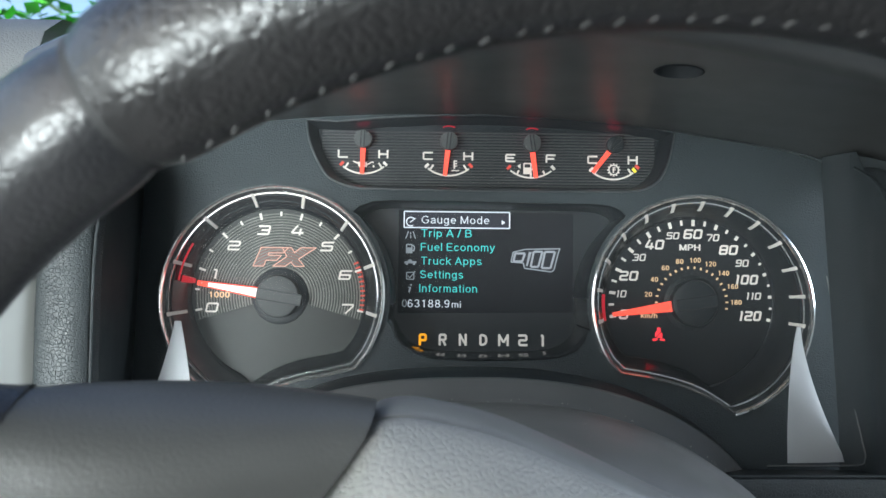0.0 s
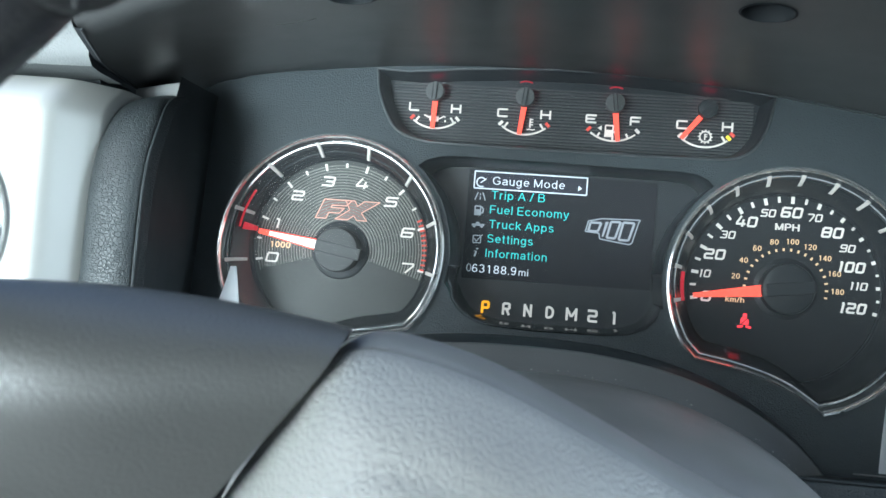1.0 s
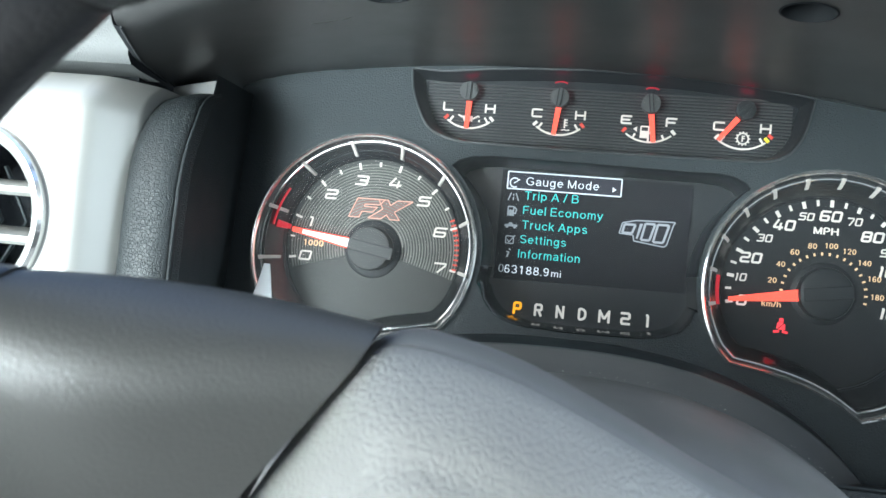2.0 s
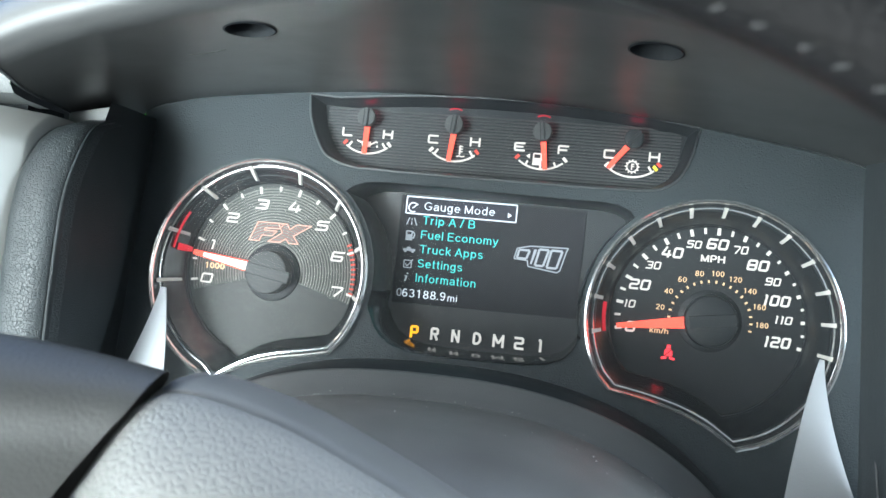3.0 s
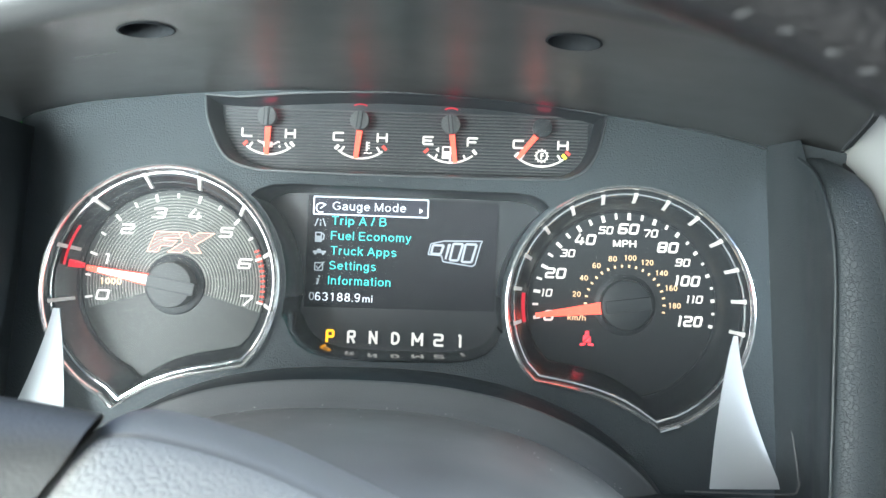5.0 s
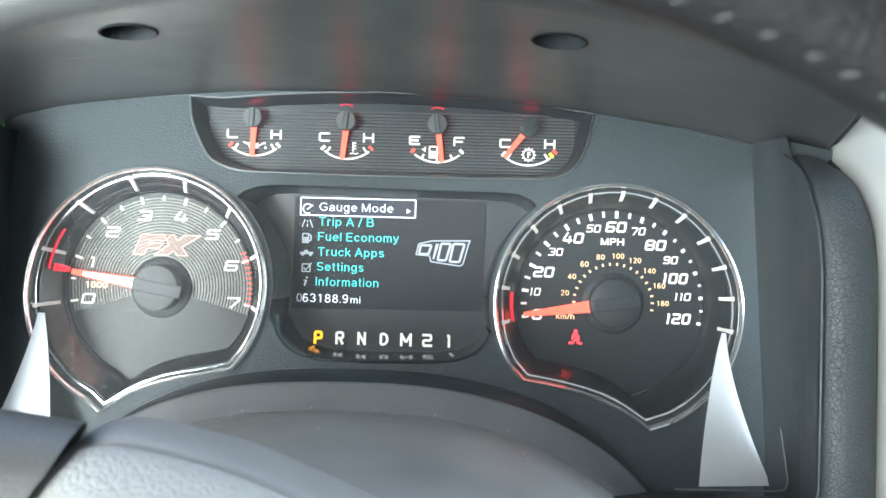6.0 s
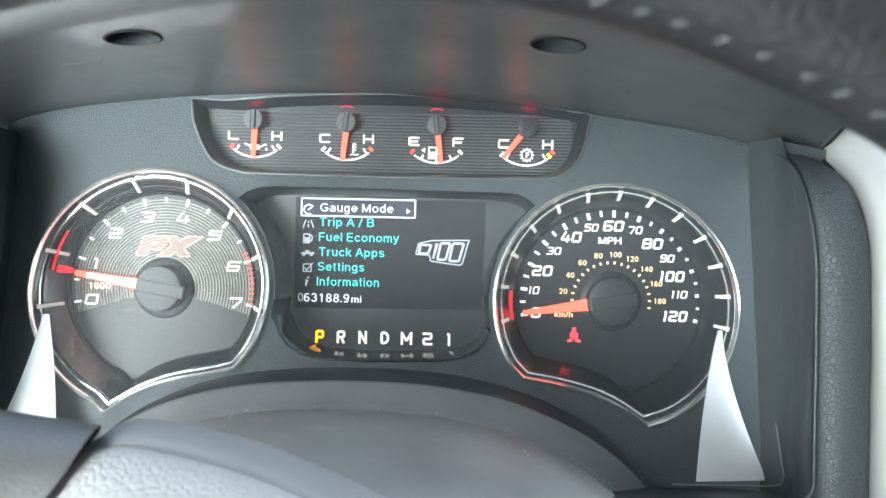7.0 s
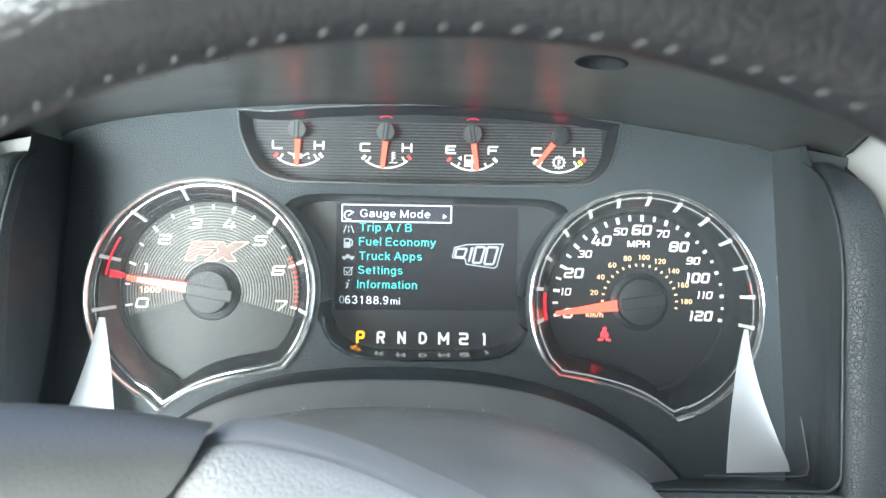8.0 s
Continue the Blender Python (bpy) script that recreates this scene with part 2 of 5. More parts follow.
def prism(pts, y0, y1, bm=None):
    """A plate with an outline in x and z between the depths y0 (front) and y1."""
    bm = bm or bmesh.new()
    a = [bm.verts.new((x, y0, z)) for x, z in pts]
    b = [bm.verts.new((x, y1, z)) for x, z in pts]
    bm.faces.new(a)
    bm.faces.new(b[::-1])
    n = len(pts)
    for i in range(n):
        bm.faces.new((a[i], b[i], b[(i + 1) % n], a[(i + 1) % n]))
    return bm


def bar(x0, z0, x1, z1, w0, w1, y0, y1, bm=None):
    """A tapered flat bar between two points of the face plane."""
    dx, dz = x1 - x0, z1 - z0
    d = math.hypot(dx, dz)
    nx, nz = -dz / d / 2, dx / d / 2
    return prism([(x0 + nx * w0, z0 + nz * w0), (x1 + nx * w1, z1 + nz * w1), (x1 - nx * w1, z1 - nz * w1),
                  (x0 - nx * w0, z0 - nz * w0)], y0, y1, bm)


def arc_band(cx, cz, r0, r1, a0, a1, y0, y1, n=40, bm=None):
    """A flat arc-shaped band, angles in degrees from the x axis."""
    pts = [(cx + r1 * math.cos(radians(a0 + (a1 - a0) * i / n)), cz + r1 * math.sin(radians(a0 + (a1 - a0) * i / n))) for i in range(n + 1)]
    pts2 = [(cx + r0 * math.cos(radians(a0 + (a1 - a0) * i / n)), cz + r0 * math.sin(radians(a0 + (a1 - a0) * i / n))) for i in range(n + 1)]
    bm = bm or bmesh.new()
    f = [[bm.verts.new((x, y, z)) for x, z in p] for p in (pts, pts2) for y in (y0, y1)]
    o0, o1, i0, i1 = f
    for i in range(n):
        bm.faces.new((o0[i], o0[i + 1], i0[i + 1], i0[i]))
        bm.faces.new((o0[i], o1[i], o1[i + 1], o0[i + 1]))
        bm.faces.new((i0[i], i0[i + 1], i1[i + 1], i1[i]))
    for e in (0, n):
        bm.faces.new((o0[e], i0[e], i1[e], o1[e]))
    return bm


def disc(cx, cz, r, y0, y1, n=48, dome=0.0):
    """A round plate with a rounded front edge."""
    rows = []
    for rr, y in ((r, y1), (r, y0 + 0.15 * r), (r * 0.96, y0 + 0.04 * r), (r * 0.88, y0), (r * 0.4, y0 - dome), (0.0001, y0 - dome)):
        rows.append([(cx + rr * math.cos(2 * math.pi * i / n), y, cz + rr * math.sin(2 * math.pi * i / n)) for i in range(n)])
    return grid_mesh(rows, close_u=True)


def tube(path, r, n=10, closed=False, caps=True):
    """A round rod along a path of points."""
    rows = []
    m = len(path)
    for i, p in enumerate(path):
        a = Vector(path[(i - 1) % m] if closed or i else path[0])
        b = Vector(path[(i + 1) % m] if closed or i < m - 1 else path[-1])
        d = (b - a).normalized()
        up = Vector((0, 1, 0)) if abs(d.y) < 0.9 else Vector((1, 0, 0))
        u = d.cross(up).normalized()
        v = d.cross(u)
        rr = r[i] if isinstance(r, (list, tuple)) else r
        rows.append([tuple(Vector(p) + rr * (math.cos(2 * math.pi * k / n) * u + math.sin(2 * math.pi * k / n) * v)) for k in range(n)])
    bm = grid_mesh(rows, close_u=True, close_v=closed)
    if caps and not closed:
        bm.verts.ensure_lookup_table()
        bm.faces.new([bm.verts[k] for k in range(n)])
        bm.faces.new([bm.verts[(m - 1) * n + k] for k in range(n)][::-1])
    return bm


def smooth_path(pts, n):
    """A Catmull-Rom line through the points, n steps a span."""
    p = [Vector(q) for q in pts]
    p = [2 * p[0] - p[1]] + p + [2 * p[-1] - p[-2]]
    out = []
    for i in range(1, len(p) - 2):
        for k in range(n):
            t = k / n
            out.append(0.5 * (2 * p[i] + (p[i + 1] - p[i - 1]) * t + (2 * p[i - 1] - 5 * p[i] + 4 * p[i + 1] - p[i + 2]) * t * t
                              + (3 * p[i] - p[i - 1] - 3 * p[i + 1] + p[i + 2]) * t ** 3))
    return out + [p[-2]]


def glyph_lines(ch, h):
    """Centre lines of a square-cut dial letter in a unit box, for a stroke of half width h; True: a closed line."""
    a, b, m = h, 1 - h, 0.5
    box = [(a, a), (b, a), (b, b), (a, b)]
    table = {
        "0": [(box, True)], "8": [(box, True), ([(a, m), (b, m)], False)], "1": [([(0.22, b), (0.62, b), (0.62, 0)], False)],
        "2": [([(0, b), (b, b), (b, m), (a, m), (a, a), (1, a)], False)], "3": [([(0, b), (b, b), (b, a), (0, a)], False), ([(0.3, m), (b, m)], False)],
        "4": [([(0.42, 1), (a, 0.36), (a, 0.26), (1, 0.26)], False), ([(0.72, 0.68), (0.72, 0)], False)],
        "5": [([(1, b), (a, b), (a, 0.54), (b, 0.54), (b, a), (0, a)], False)], "6": [([(1, b), (a, b), (a, a), (b, a), (b, m), (a, m)], False)],
        "7": [([(0, b), (b, b), (b, 0.72), (0.42, 0)], False)], "9": [([(0, a), (b, a), (b, b), (a, b), (a, m), (b, m)], False)],
        "L": [([(a, 1), (a, a), (1, a)], False)], "H": [([(a, 0), (a, 1)], False), ([(b, 0), (b, 1)], False), ([(a, m), (b, m)], False)],
        "C": [([(1, b), (a, b), (a, a), (1, a)], False)], "E": [([(1, b), (a, b), (a, a), (1, a)], False), ([(a, m), (0.85, m)], False)],
        "F": [([(1, b), (a, b), (a, 0)], False), ([(a, 0.46), (0.85, 0.46)], False)], "P": [([(a, 0), (a, b), (b, b), (b, 0.44), (a, 0.44)], False)],
        "R": [([(a, 0), (a, b), (b, b), (b, 0.48), (a, 0.48)], False), ([(0.52, 0.48), (b, 0)], False)], "N": [([(a, 0), (a, 1)], False), ([(a, b), (b, a)], False), ([(b, 0), (b, 1)], False)],
        "D": [([(a, a), (0.58, a), (b, 0.3), (b, 0.7), (0.58, b), (a, b)], True)], "M": [([(a, 0), (a, 1)], False), ([(a, b), (m, 0.3), (b, b)], False), ([(b, 0), (b, 1)], False)],
    }
    return table[ch]


def stroke(bm, pts, closed, half, place, y, depth):
    """A flat band of constant width along a line whose corners are cut a little; place maps the letter's plane to the face."""
    n = len(pts)
    line = []
    for i, p in enumerate(pts):
        if not closed and i in (0, n - 1):
            line.append(Vector(p))
            continue
        p, q, r = Vector(p), Vector(pts[i - 1]), Vector(pts[(i + 1) % n])
        c = min(half * 0.9, 0.4 * (q - p).length, 0.4 * (r - p).length)
        line += [p + (q - p).normalized() * c, p + (r - p).normalized() * c]
    n = len(line)
    rows = []
    for i, p in enumerate(line):
        d0 = (p - line[i - 1]).normalized() if closed or i else (line[1] - p).normalized()
        d1 = (line[(i + 1) % n] - p).normalized() if closed or i < n - 1 else d0
        d = (d0 + d1).normalized()
        k = half / max(0.5, d.dot(d0))
        o = Vector((-d.y, d.x)) * k
        (x0, z0), (x1, z1) = place(p + o), place(p - o)
        rows.append([bm.verts.new(q) for q in ((x0, y, z0), (x1, y, z1), (x1, y + depth, z1), (x0, y + depth, z0))])
    for i in range(n if closed else n - 1):
        r, q = rows[i], rows[(i + 1) % n]
        for k in range(4):
            bm.faces.new((r[k], r[(k + 1) % 4], q[(k + 1) % 4], q[k]))
    if not closed:
        bm.faces.new(rows[0])
        bm.faces.new(rows[-1][::-1])


def square_text(body, width, cap, shear=0.0, x=0.0, y=0.0, z=0.0, weight=0.21, gap=0.14, depth=0.0003):
    """Square-cut numerals and letters centred at x, with the baseline at z."""
    bm = bmesh.new()
    share = [0.62 if ch == "1" else 1.0 for ch in body]
    each = (width - gap * cap * (len(body) - 1)) / sum(share)
    at = x - width / 2
    for ch, f in zip(body, share):
        w = each * f
        h = weight / 2

        def place(p, at=at):
            return at + p.x * cap + shear * (p.y - 0.5) * cap, z + p.y * cap
        for k, (pts, closed) in enumerate(glyph_lines(ch, h)):
            wide = w / cap
            # widen the letter box without widening its strokes
            line = [(h + (px - h) * (wide - 2 * h) / (1 - 2 * h) if h < px < 1 - h else (px if px <= h else wide - (1 - px)), pz) for px, pz in pts]
            stroke(bm, line, closed, h, place, y - 0.00002 * k, depth)
        at += w + gap * cap
    return bm


def menu_glyph(ch):
    """Centre lines of a plain rounded display letter, its cap height being one, and its width."""
    def arc(cx, cz, rx, rz, a0, a1):
        n = max(3, int(abs(a1 - a0) / 22))
        return [(cx + rx * math.cos(radians(a0 + (a1 - a0) * k / n)), cz + rz * math.sin(radians(a0 + (a1 - a0) * k / n))) for k in range(n + 1)]
    ring = arc(0.28, 0.36, 0.23, 0.31, 90, 435)
    stem = [(0.06, 0), (0.06, 0.73)]
    hump = [(0.06, 0.45)] + arc(0.25, 0.47, 0.19, 0.21, 160, 0) + [(0.44, 0)]
    if ch.isdigit():
        lines = {"0": [arc(0.27, 0.5, 0.22, 0.45, 90, 435)], "1": [[(0.12, 0.78), (0.30, 0.95), (0.30, 0)]], "2": [arc(0.26, 0.70, 0.21, 0.25, 170, -35) + [(0.06, 0.05), (0.5, 0.05)]],
                 "3": [arc(0.25, 0.72, 0.20, 0.23, 160, -80) + arc(0.26, 0.28, 0.22, 0.23, 80, -160)], "4": [[(0.40, 0), (0.40, 0.95), (0.04, 0.27), (0.54, 0.27)]], "6": [arc(0.27, 0.30, 0.21, 0.25, 180, 520), [(0.06, 0.32), (0.10, 0.66)] + arc(0.28, 0.68, 0.17, 0.27, 160, 30)],
                 "8": [arc(0.27, 0.72, 0.18, 0.22, 90, 435), arc(0.27, 0.26, 0.22, 0.22, 90, 435)], "9": [arc(0.27, 0.68, 0.21, 0.26, 0, 345), [(0.48, 0.66), (0.43, 0.30)] + arc(0.26, 0.30, 0.17, 0.26, -15, -150)]}
        return lines[ch], 0.54
    table = {
        "A": ([[(0.02, 0), (0.33, 0.97), (0.64, 0)], [(0.13, 0.34), (0.53, 0.34)]], 0.66), "B": ([[(0.07, 0), (0.07, 0.95), (0.36, 0.95)] + arc(0.36, 0.74, 0.18, 0.21, 80, -80) + [(0.07, 0.52)],
        [(0.36, 0.52)] + arc(0.38, 0.29, 0.21, 0.24, 80, -80) + [(0.07, 0.05)]], 0.62), "E": ([[(0.58, 0.95), (0.07, 0.95), (0.07, 0.05), (0.60, 0.05)], [(0.07, 0.52), (0.54, 0.52)]], 0.60),
        "F": ([[(0.56, 0.95), (0.07, 0.95), (0.07, 0)], [(0.07, 0.50), (0.50, 0.50)]], 0.56), "G": ([arc(0.41, 0.5, 0.35, 0.45, 40, 325) + [(0.70, 0.22), (0.70, 0.45), (0.44, 0.45)]], 0.76),
        "I": ([[(0.07, 0), (0.07, 1)]], 0.14), "M": ([[(0.07, 0), (0.07, 0.97), (0.40, 0.05), (0.73, 0.97), (0.73, 0)]], 0.80), "S": ([arc(0.32, 0.73, 0.24, 0.22, 25, 250) + arc(0.33, 0.27, 0.26, 0.22, 75, -160)], 0.62),
        "T": ([[(0.0, 0.95), (0.60, 0.95)], [(0.30, 0.95), (0.30, 0)]], 0.60), "a": ([arc(0.26, 0.50, 0.19, 0.18, 165, 0) + [(0.45, 0.08), (0.50, 0.04)], [(0.45, 0.42), (0.22, 0.38)] + arc(0.21, 0.21, 0.16, 0.16, 100, 270) + [(0.36, 0.10), (0.45, 0.22)]], 0.52),
        "c": ([arc(0.27, 0.36, 0.22, 0.31, 35, 325)], 0.49), "d": ([arc(0.25, 0.36, 0.20, 0.31, 0, 345), [(0.46, 0), (0.46, 1)]], 0.53), "e": ([[(0.05, 0.38), (0.50, 0.38)] + arc(0.28, 0.36, 0.22, 0.31, 0, 318)], 0.54),
        "f": ([arc(0.26, 0.84, 0.12, 0.13, 80, 180) + [(0.14, 0)], [(0.01, 0.69), (0.27, 0.69)]], 0.27), "g": ([arc(0.25, 0.36, 0.20, 0.31, 0, 345), [(0.46, 0.73), (0.46, -0.06)] + arc(0.26, -0.06, 0.20, 0.17, 0, -160)], 0.53),
        "h": ([[(0.06, 0), (0.06, 1)], hump], 0.50), "H": ([[(0.07, 0), (0.07, 1)], [(0.63, 0), (0.63, 1)], [(0.07, 0.52), (0.63, 0.52)]], 0.70),
        "P": ([[(0.07, 0), (0.07, 0.95), (0.36, 0.95)] + arc(0.36, 0.70, 0.21, 0.25, 80, -80) + [(0.07, 0.45)]], 0.60), "i": ([stem, [(0.06, 0.88), (0.06, 1.0)]], 0.12), "k": ([[(0.06, 0), (0.06, 1)], [(0.44, 0.73), (0.07, 0.30)], [(0.20, 0.44), (0.46, 0)]], 0.47), "l": ([[(0.06, 0), (0.06, 1)]], 0.12),
        "m": ([stem, [(0.06, 0.48)] + arc(0.22, 0.50, 0.16, 0.18, 160, 0) + [(0.38, 0)], [(0.38, 0.48)] + arc(0.54, 0.50, 0.16, 0.18, 160, 0) + [(0.70, 0)]], 0.76), "n": ([stem, hump], 0.50), "o": ([ring], 0.56),
        "p": ([[(0.06, -0.25), (0.06, 0.73)], arc(0.27, 0.36, 0.20, 0.31, 180, 525)], 0.53), "r": ([stem, [(0.06, 0.45)] + arc(0.25, 0.49, 0.17, 0.19, 150, 80)], 0.31),
        "s": ([arc(0.24, 0.53, 0.17, 0.15, 20, 250) + arc(0.25, 0.20, 0.19, 0.15, 75, -160)], 0.47), "t": ([[(0.13, 0.93), (0.13, 0.16)] + arc(0.23, 0.15, 0.10, 0.10, 190, 280), [(0.0, 0.69), (0.27, 0.69)]], 0.28),
        "u": ([[(0.06, 0.73), (0.06, 0.26)] + arc(0.25, 0.25, 0.19, 0.20, 180, 340) + [(0.44, 0.28)], [(0.44, 0.73), (0.44, 0)]], 0.50), "y": ([[(0.02, 0.73), (0.24, 0.04)], [(0.46, 0.73), (0.20, -0.12), (0.12, -0.21), (0.02, -0.21)]], 0.48),
        "/": ([[(0.0, -0.02), (0.27, 1.0)]], 0.27), ".": ([[(0.05, 0.0), (0.05, 0.12)]], 0.10), " ": ([], 0.14),
    }
    return table[ch]


def menu_text(body, width, cap, x, y, z, weight=0.092, depth=0.0002):
    """A line of display letters from the left edge x, fitted to a width, with the baseline at z."""
    bm = bmesh.new()
    sets = [menu_glyph(ch) for ch in body]
    total = sum(w for _, w in sets) + 0.15 * (len(body) - 1)
    sx, at, k = width / total, x, 0
    for lines, w in sets:
        def place(p, at=at):
            return at + p.x * sx, z + p.y * cap
        for pts in lines:
            k += 1
            stroke(bm, pts, False, weight / 2, place, y - 0.000004 * (k % 5), depth)
        at += (w + 0.15) * sx
    return bm


def mask_y(z):
    return -0.027 + 0.12 * z


def hood_z(x, y):
    """Underside of the instrument hood: an arch that rises a little towards the driver and dips at both ends."""
    e = max(0.0, abs(x) - 0.145)
    f = min(1.0, max(0.0, (-0.018 - y) / 0.11))
    return 0.0752 - 0.58 * x * x - 3.0 * e * e + x * (-0.028 + 0.036 * f) + 0.0008 * f


# ---- the place: ground and an unseen plain cabin shell, its openings set to shape the light ----
def block(x0, x1, y0, y1, z0, z1):
    bm = bmesh.new()
    bmesh.ops.create_cube(bm, size=1)
    for v in bm.verts:
        v.co = Vector(((x0 + x1) / 2 + v.co.x * (x1 - x0), (y0 + y1) / 2 + v.co.y * (y1 - y0), (z0 + z1) / 2 + v.co.z * (z1 - z0)))
    return bm


def setting(name, bm, material, label, category):
    return tagged(part(name, bm, material, smooth=False), label, category, kind="structure")


def build_setting():
    bm = bmesh.new()
    bmesh.ops.create_grid(bm, x_segments=40, y_segments=40, size=1500)
    for v in bm.verts:
        v.co.z = -1.25
    # unseen ground, coloured pale to bounce neutral light into the cabin
    setting("ground", bm, M_BOUNCEGROUND, "unseen pale ground outside the truck, toned to bounce light", "ground")
    setting("floor", block(-0.62, 1.25, -2.1, 0.75, -1.0, -0.95), M_WALLC, "plain cabin floor under the dashboard", "floor")
    setting("wall_left", block(-0.66, -0.62, -2.1, 0.75, -0.95, -0.45), M_WALLC, "plain grey sill below the open door", "wall")
    setting("wall_right", block(1.25, 1.29, -2.1, 0.75, -0.95, 0.04), M_WALLC, "plain grey lower passenger side of the cabin", "wall")
    # unseen wall added to keep rear light off the right side
    setting("wall_rear", block(-0.10, 1.25, -0.90, -0.86, -0.95, 0.55), M_WALLC, "plain grey unseen wall behind the driver, added to block light", "wall")
    setting("wall_front", block(-0.62, 1.25, 0.75, 0.79, -0.95, 0.02), M_WALLC, "plain firewall below the windscreen", "wall")
    setting("wall_dash", block(-0.62, 1.25, 0.07, 0.75, -0.60, 0.055), M_MASK, "dark lower body of the dashboard", "dashboard")
    # front edge set to keep the sun off the dash
    setting("ceiling", block(-0.62, 1.25, -2.14, -0.42, 0.55, 0.59), M_WALLC, "plain grey unseen cabin ceiling, its front edge placed to block the sun", "ceiling")


# ---- dashboard hood over the instruments ----
HOLES = ((-0.0790, -0.130), (0.0668, -0.122))


def hood_end(y, side=-1):
    """Half width of the hood, which narrows towards the driver; a little less on the centre side."""
    less = 0.013 if side > 0 else 0.0
    if y > -0.0585:
        return 0.1967 - less + 0.10 * (y + 0.0585)
    if y > -0.10:
        return 0.1967 - less + (y + 0.0585) * 0.0067 / 0.0415
    return 0.190 - less + (y + 0.10) * 0.32


def hood_front(x):
    return -0.1725 + 0.2 * math.hypot(x, 0.015)


def build_hood():
    hood = thing("dashboard_hood", "curved charcoal plastic hood shading the instrument cluster", "dashboard")
    bm = bmesh.new()
    nx, ny, w = 112, 40, 0.212
    vs = []
    for i in range(nx + 1):
        x = -w + 2 * w * i / nx
        col = []
        for j in range(ny + 1):
            y = -0.016 + (hood_front(x) + 0.016) * j / ny
            xx = x * hood_end(y, x) / w
            col.append(bm.verts.new((xx, y, hood_z(xx, y))))
        # rounded front lip and the top running forward to the windscreen
        yf = hood_front(x)
        x = x * hood_end(yf, x) / w
        zf = hood_z(x, yf)
        for k in range(1, 9):
            a = math.pi * k / 8
            col.append(bm.verts.new((x, yf - 0.012 * math.sin(a), zf + 0.012 * (1 - math.cos(a)))))
        for y, dz in ((-0.10, 0.004), (0.0, 0.010), (0.15, 0.0), (0.4, -0.03), (0.74, -0.08)):
            col.append(bm.verts.new((x, y, zf + 0.024 + dz)))
        vs.append(col)
    for i in range(nx):
        for j in range(len(vs[0]) - 1):
            bm.faces.new((vs[i][j], vs[i + 1][j], vs[i + 1][j + 1], vs[i][j + 1]))
    r = 0.0090
    for hx, hy in HOLES:
        gone = [f for f in bm.faces if any(math.hypot(v.co.x - hx, v.co.y - hy) < r and v.co.z < 0.085 for v in f.verts)]
        edge = {v for f in gone for v in f.verts}
        bmesh.ops.delete(bm, geom=gone, context='FACES_ONLY')
        edge = [v for v in edge if v.is_valid and v.link_faces]
        for v in edge:
            d = Vector((v.co.x - hx, v.co.y - hy))
            d = d.normalized() * r
            v.co = (hx + d.x, hy + d.y, hood_z(hx + d.x, hy + d.y))
        bmesh.ops.delete(bm, geom=[v for v in bm.verts if not v.link_faces], context='VERTS')
    ob = part("hood_shell", bm, M_HOOD, hood)
    # a scratch in the underside
    for pts in (((-0.1170, -0.1012), (-0.1112, -0.1012), (-0.1057, -0.1025)), ((-0.1041, -0.1028), (-0.0998, -0.1051))):
        part("scratch", tube([(x, y, hood_z(x, y) - 0.00005) for x, y in pts], 0.00016, n=5), M_SEAM, ob, "thin dark scratch")
    # flanges closing both ends, coloured dark for shade, each with a thin bright edge
    for side in (-1, 1):
        yend = hood_front(0.19)
        rows = []
        for k in range(15):
            y = -0.016 + (yend + 0.012) * k / 14
            x = hood_end(y, side)
            z = hood_z(side * x, y)
            rows.append([(side * (x - 0.0004), y, z - 0.0003), (side * (x + 0.0030), y, z + 0.0006), (side * (x + 0.0042), y, z + 0.004), (side * (x + 0.0030), y, z + 0.012),
                         (side * (x - 0.012), y, z + 0.022)])
        part("end_flange", grid_mesh(rows), M_SHADEBLACK, hood, "end flange of the hood, painted dark for shade")
        # bead added for the highlight that runs along this edge
        part("end_edge", tube([r[0] for r in rows[3:]], 0.0005, n=6), M_LIP, hood, "thin bead put in for the edge highlight")
    part("end_filler", block(-0.245, -0.187, -0.039, -0.025, 0.030, 0.10), M_SHADEBLACK, hood, "dark filler behind the hood end", smooth=False)
    for hx, hy in HOLES:
        rows = []
        n = 32
        for rr, dz in ((r + 0.0008, -0.0004), (r, -0.0006), (r - 0.0005, 0.001), (r - 0.001, 0.007), (r * 0.6, 0.0085), (0.0001, 0.009)):
            rows.append([(hx + rr * math.cos(2 * math.pi * i / n), hy + rr * math.sin(2 * math.pi * i / n),
                          hood_z(hx + rr * math.cos(2 * math.pi * i / n), hy + rr * math.sin(2 * math.pi * i / n)) + dz) for i in range(n)])
        # black colour stands for the shade inside the recess
        part("screw_recess", grid_mesh(rows, close_u=True), M_SHADEBLACK, ob, "round screw recess, painted dark for shade")


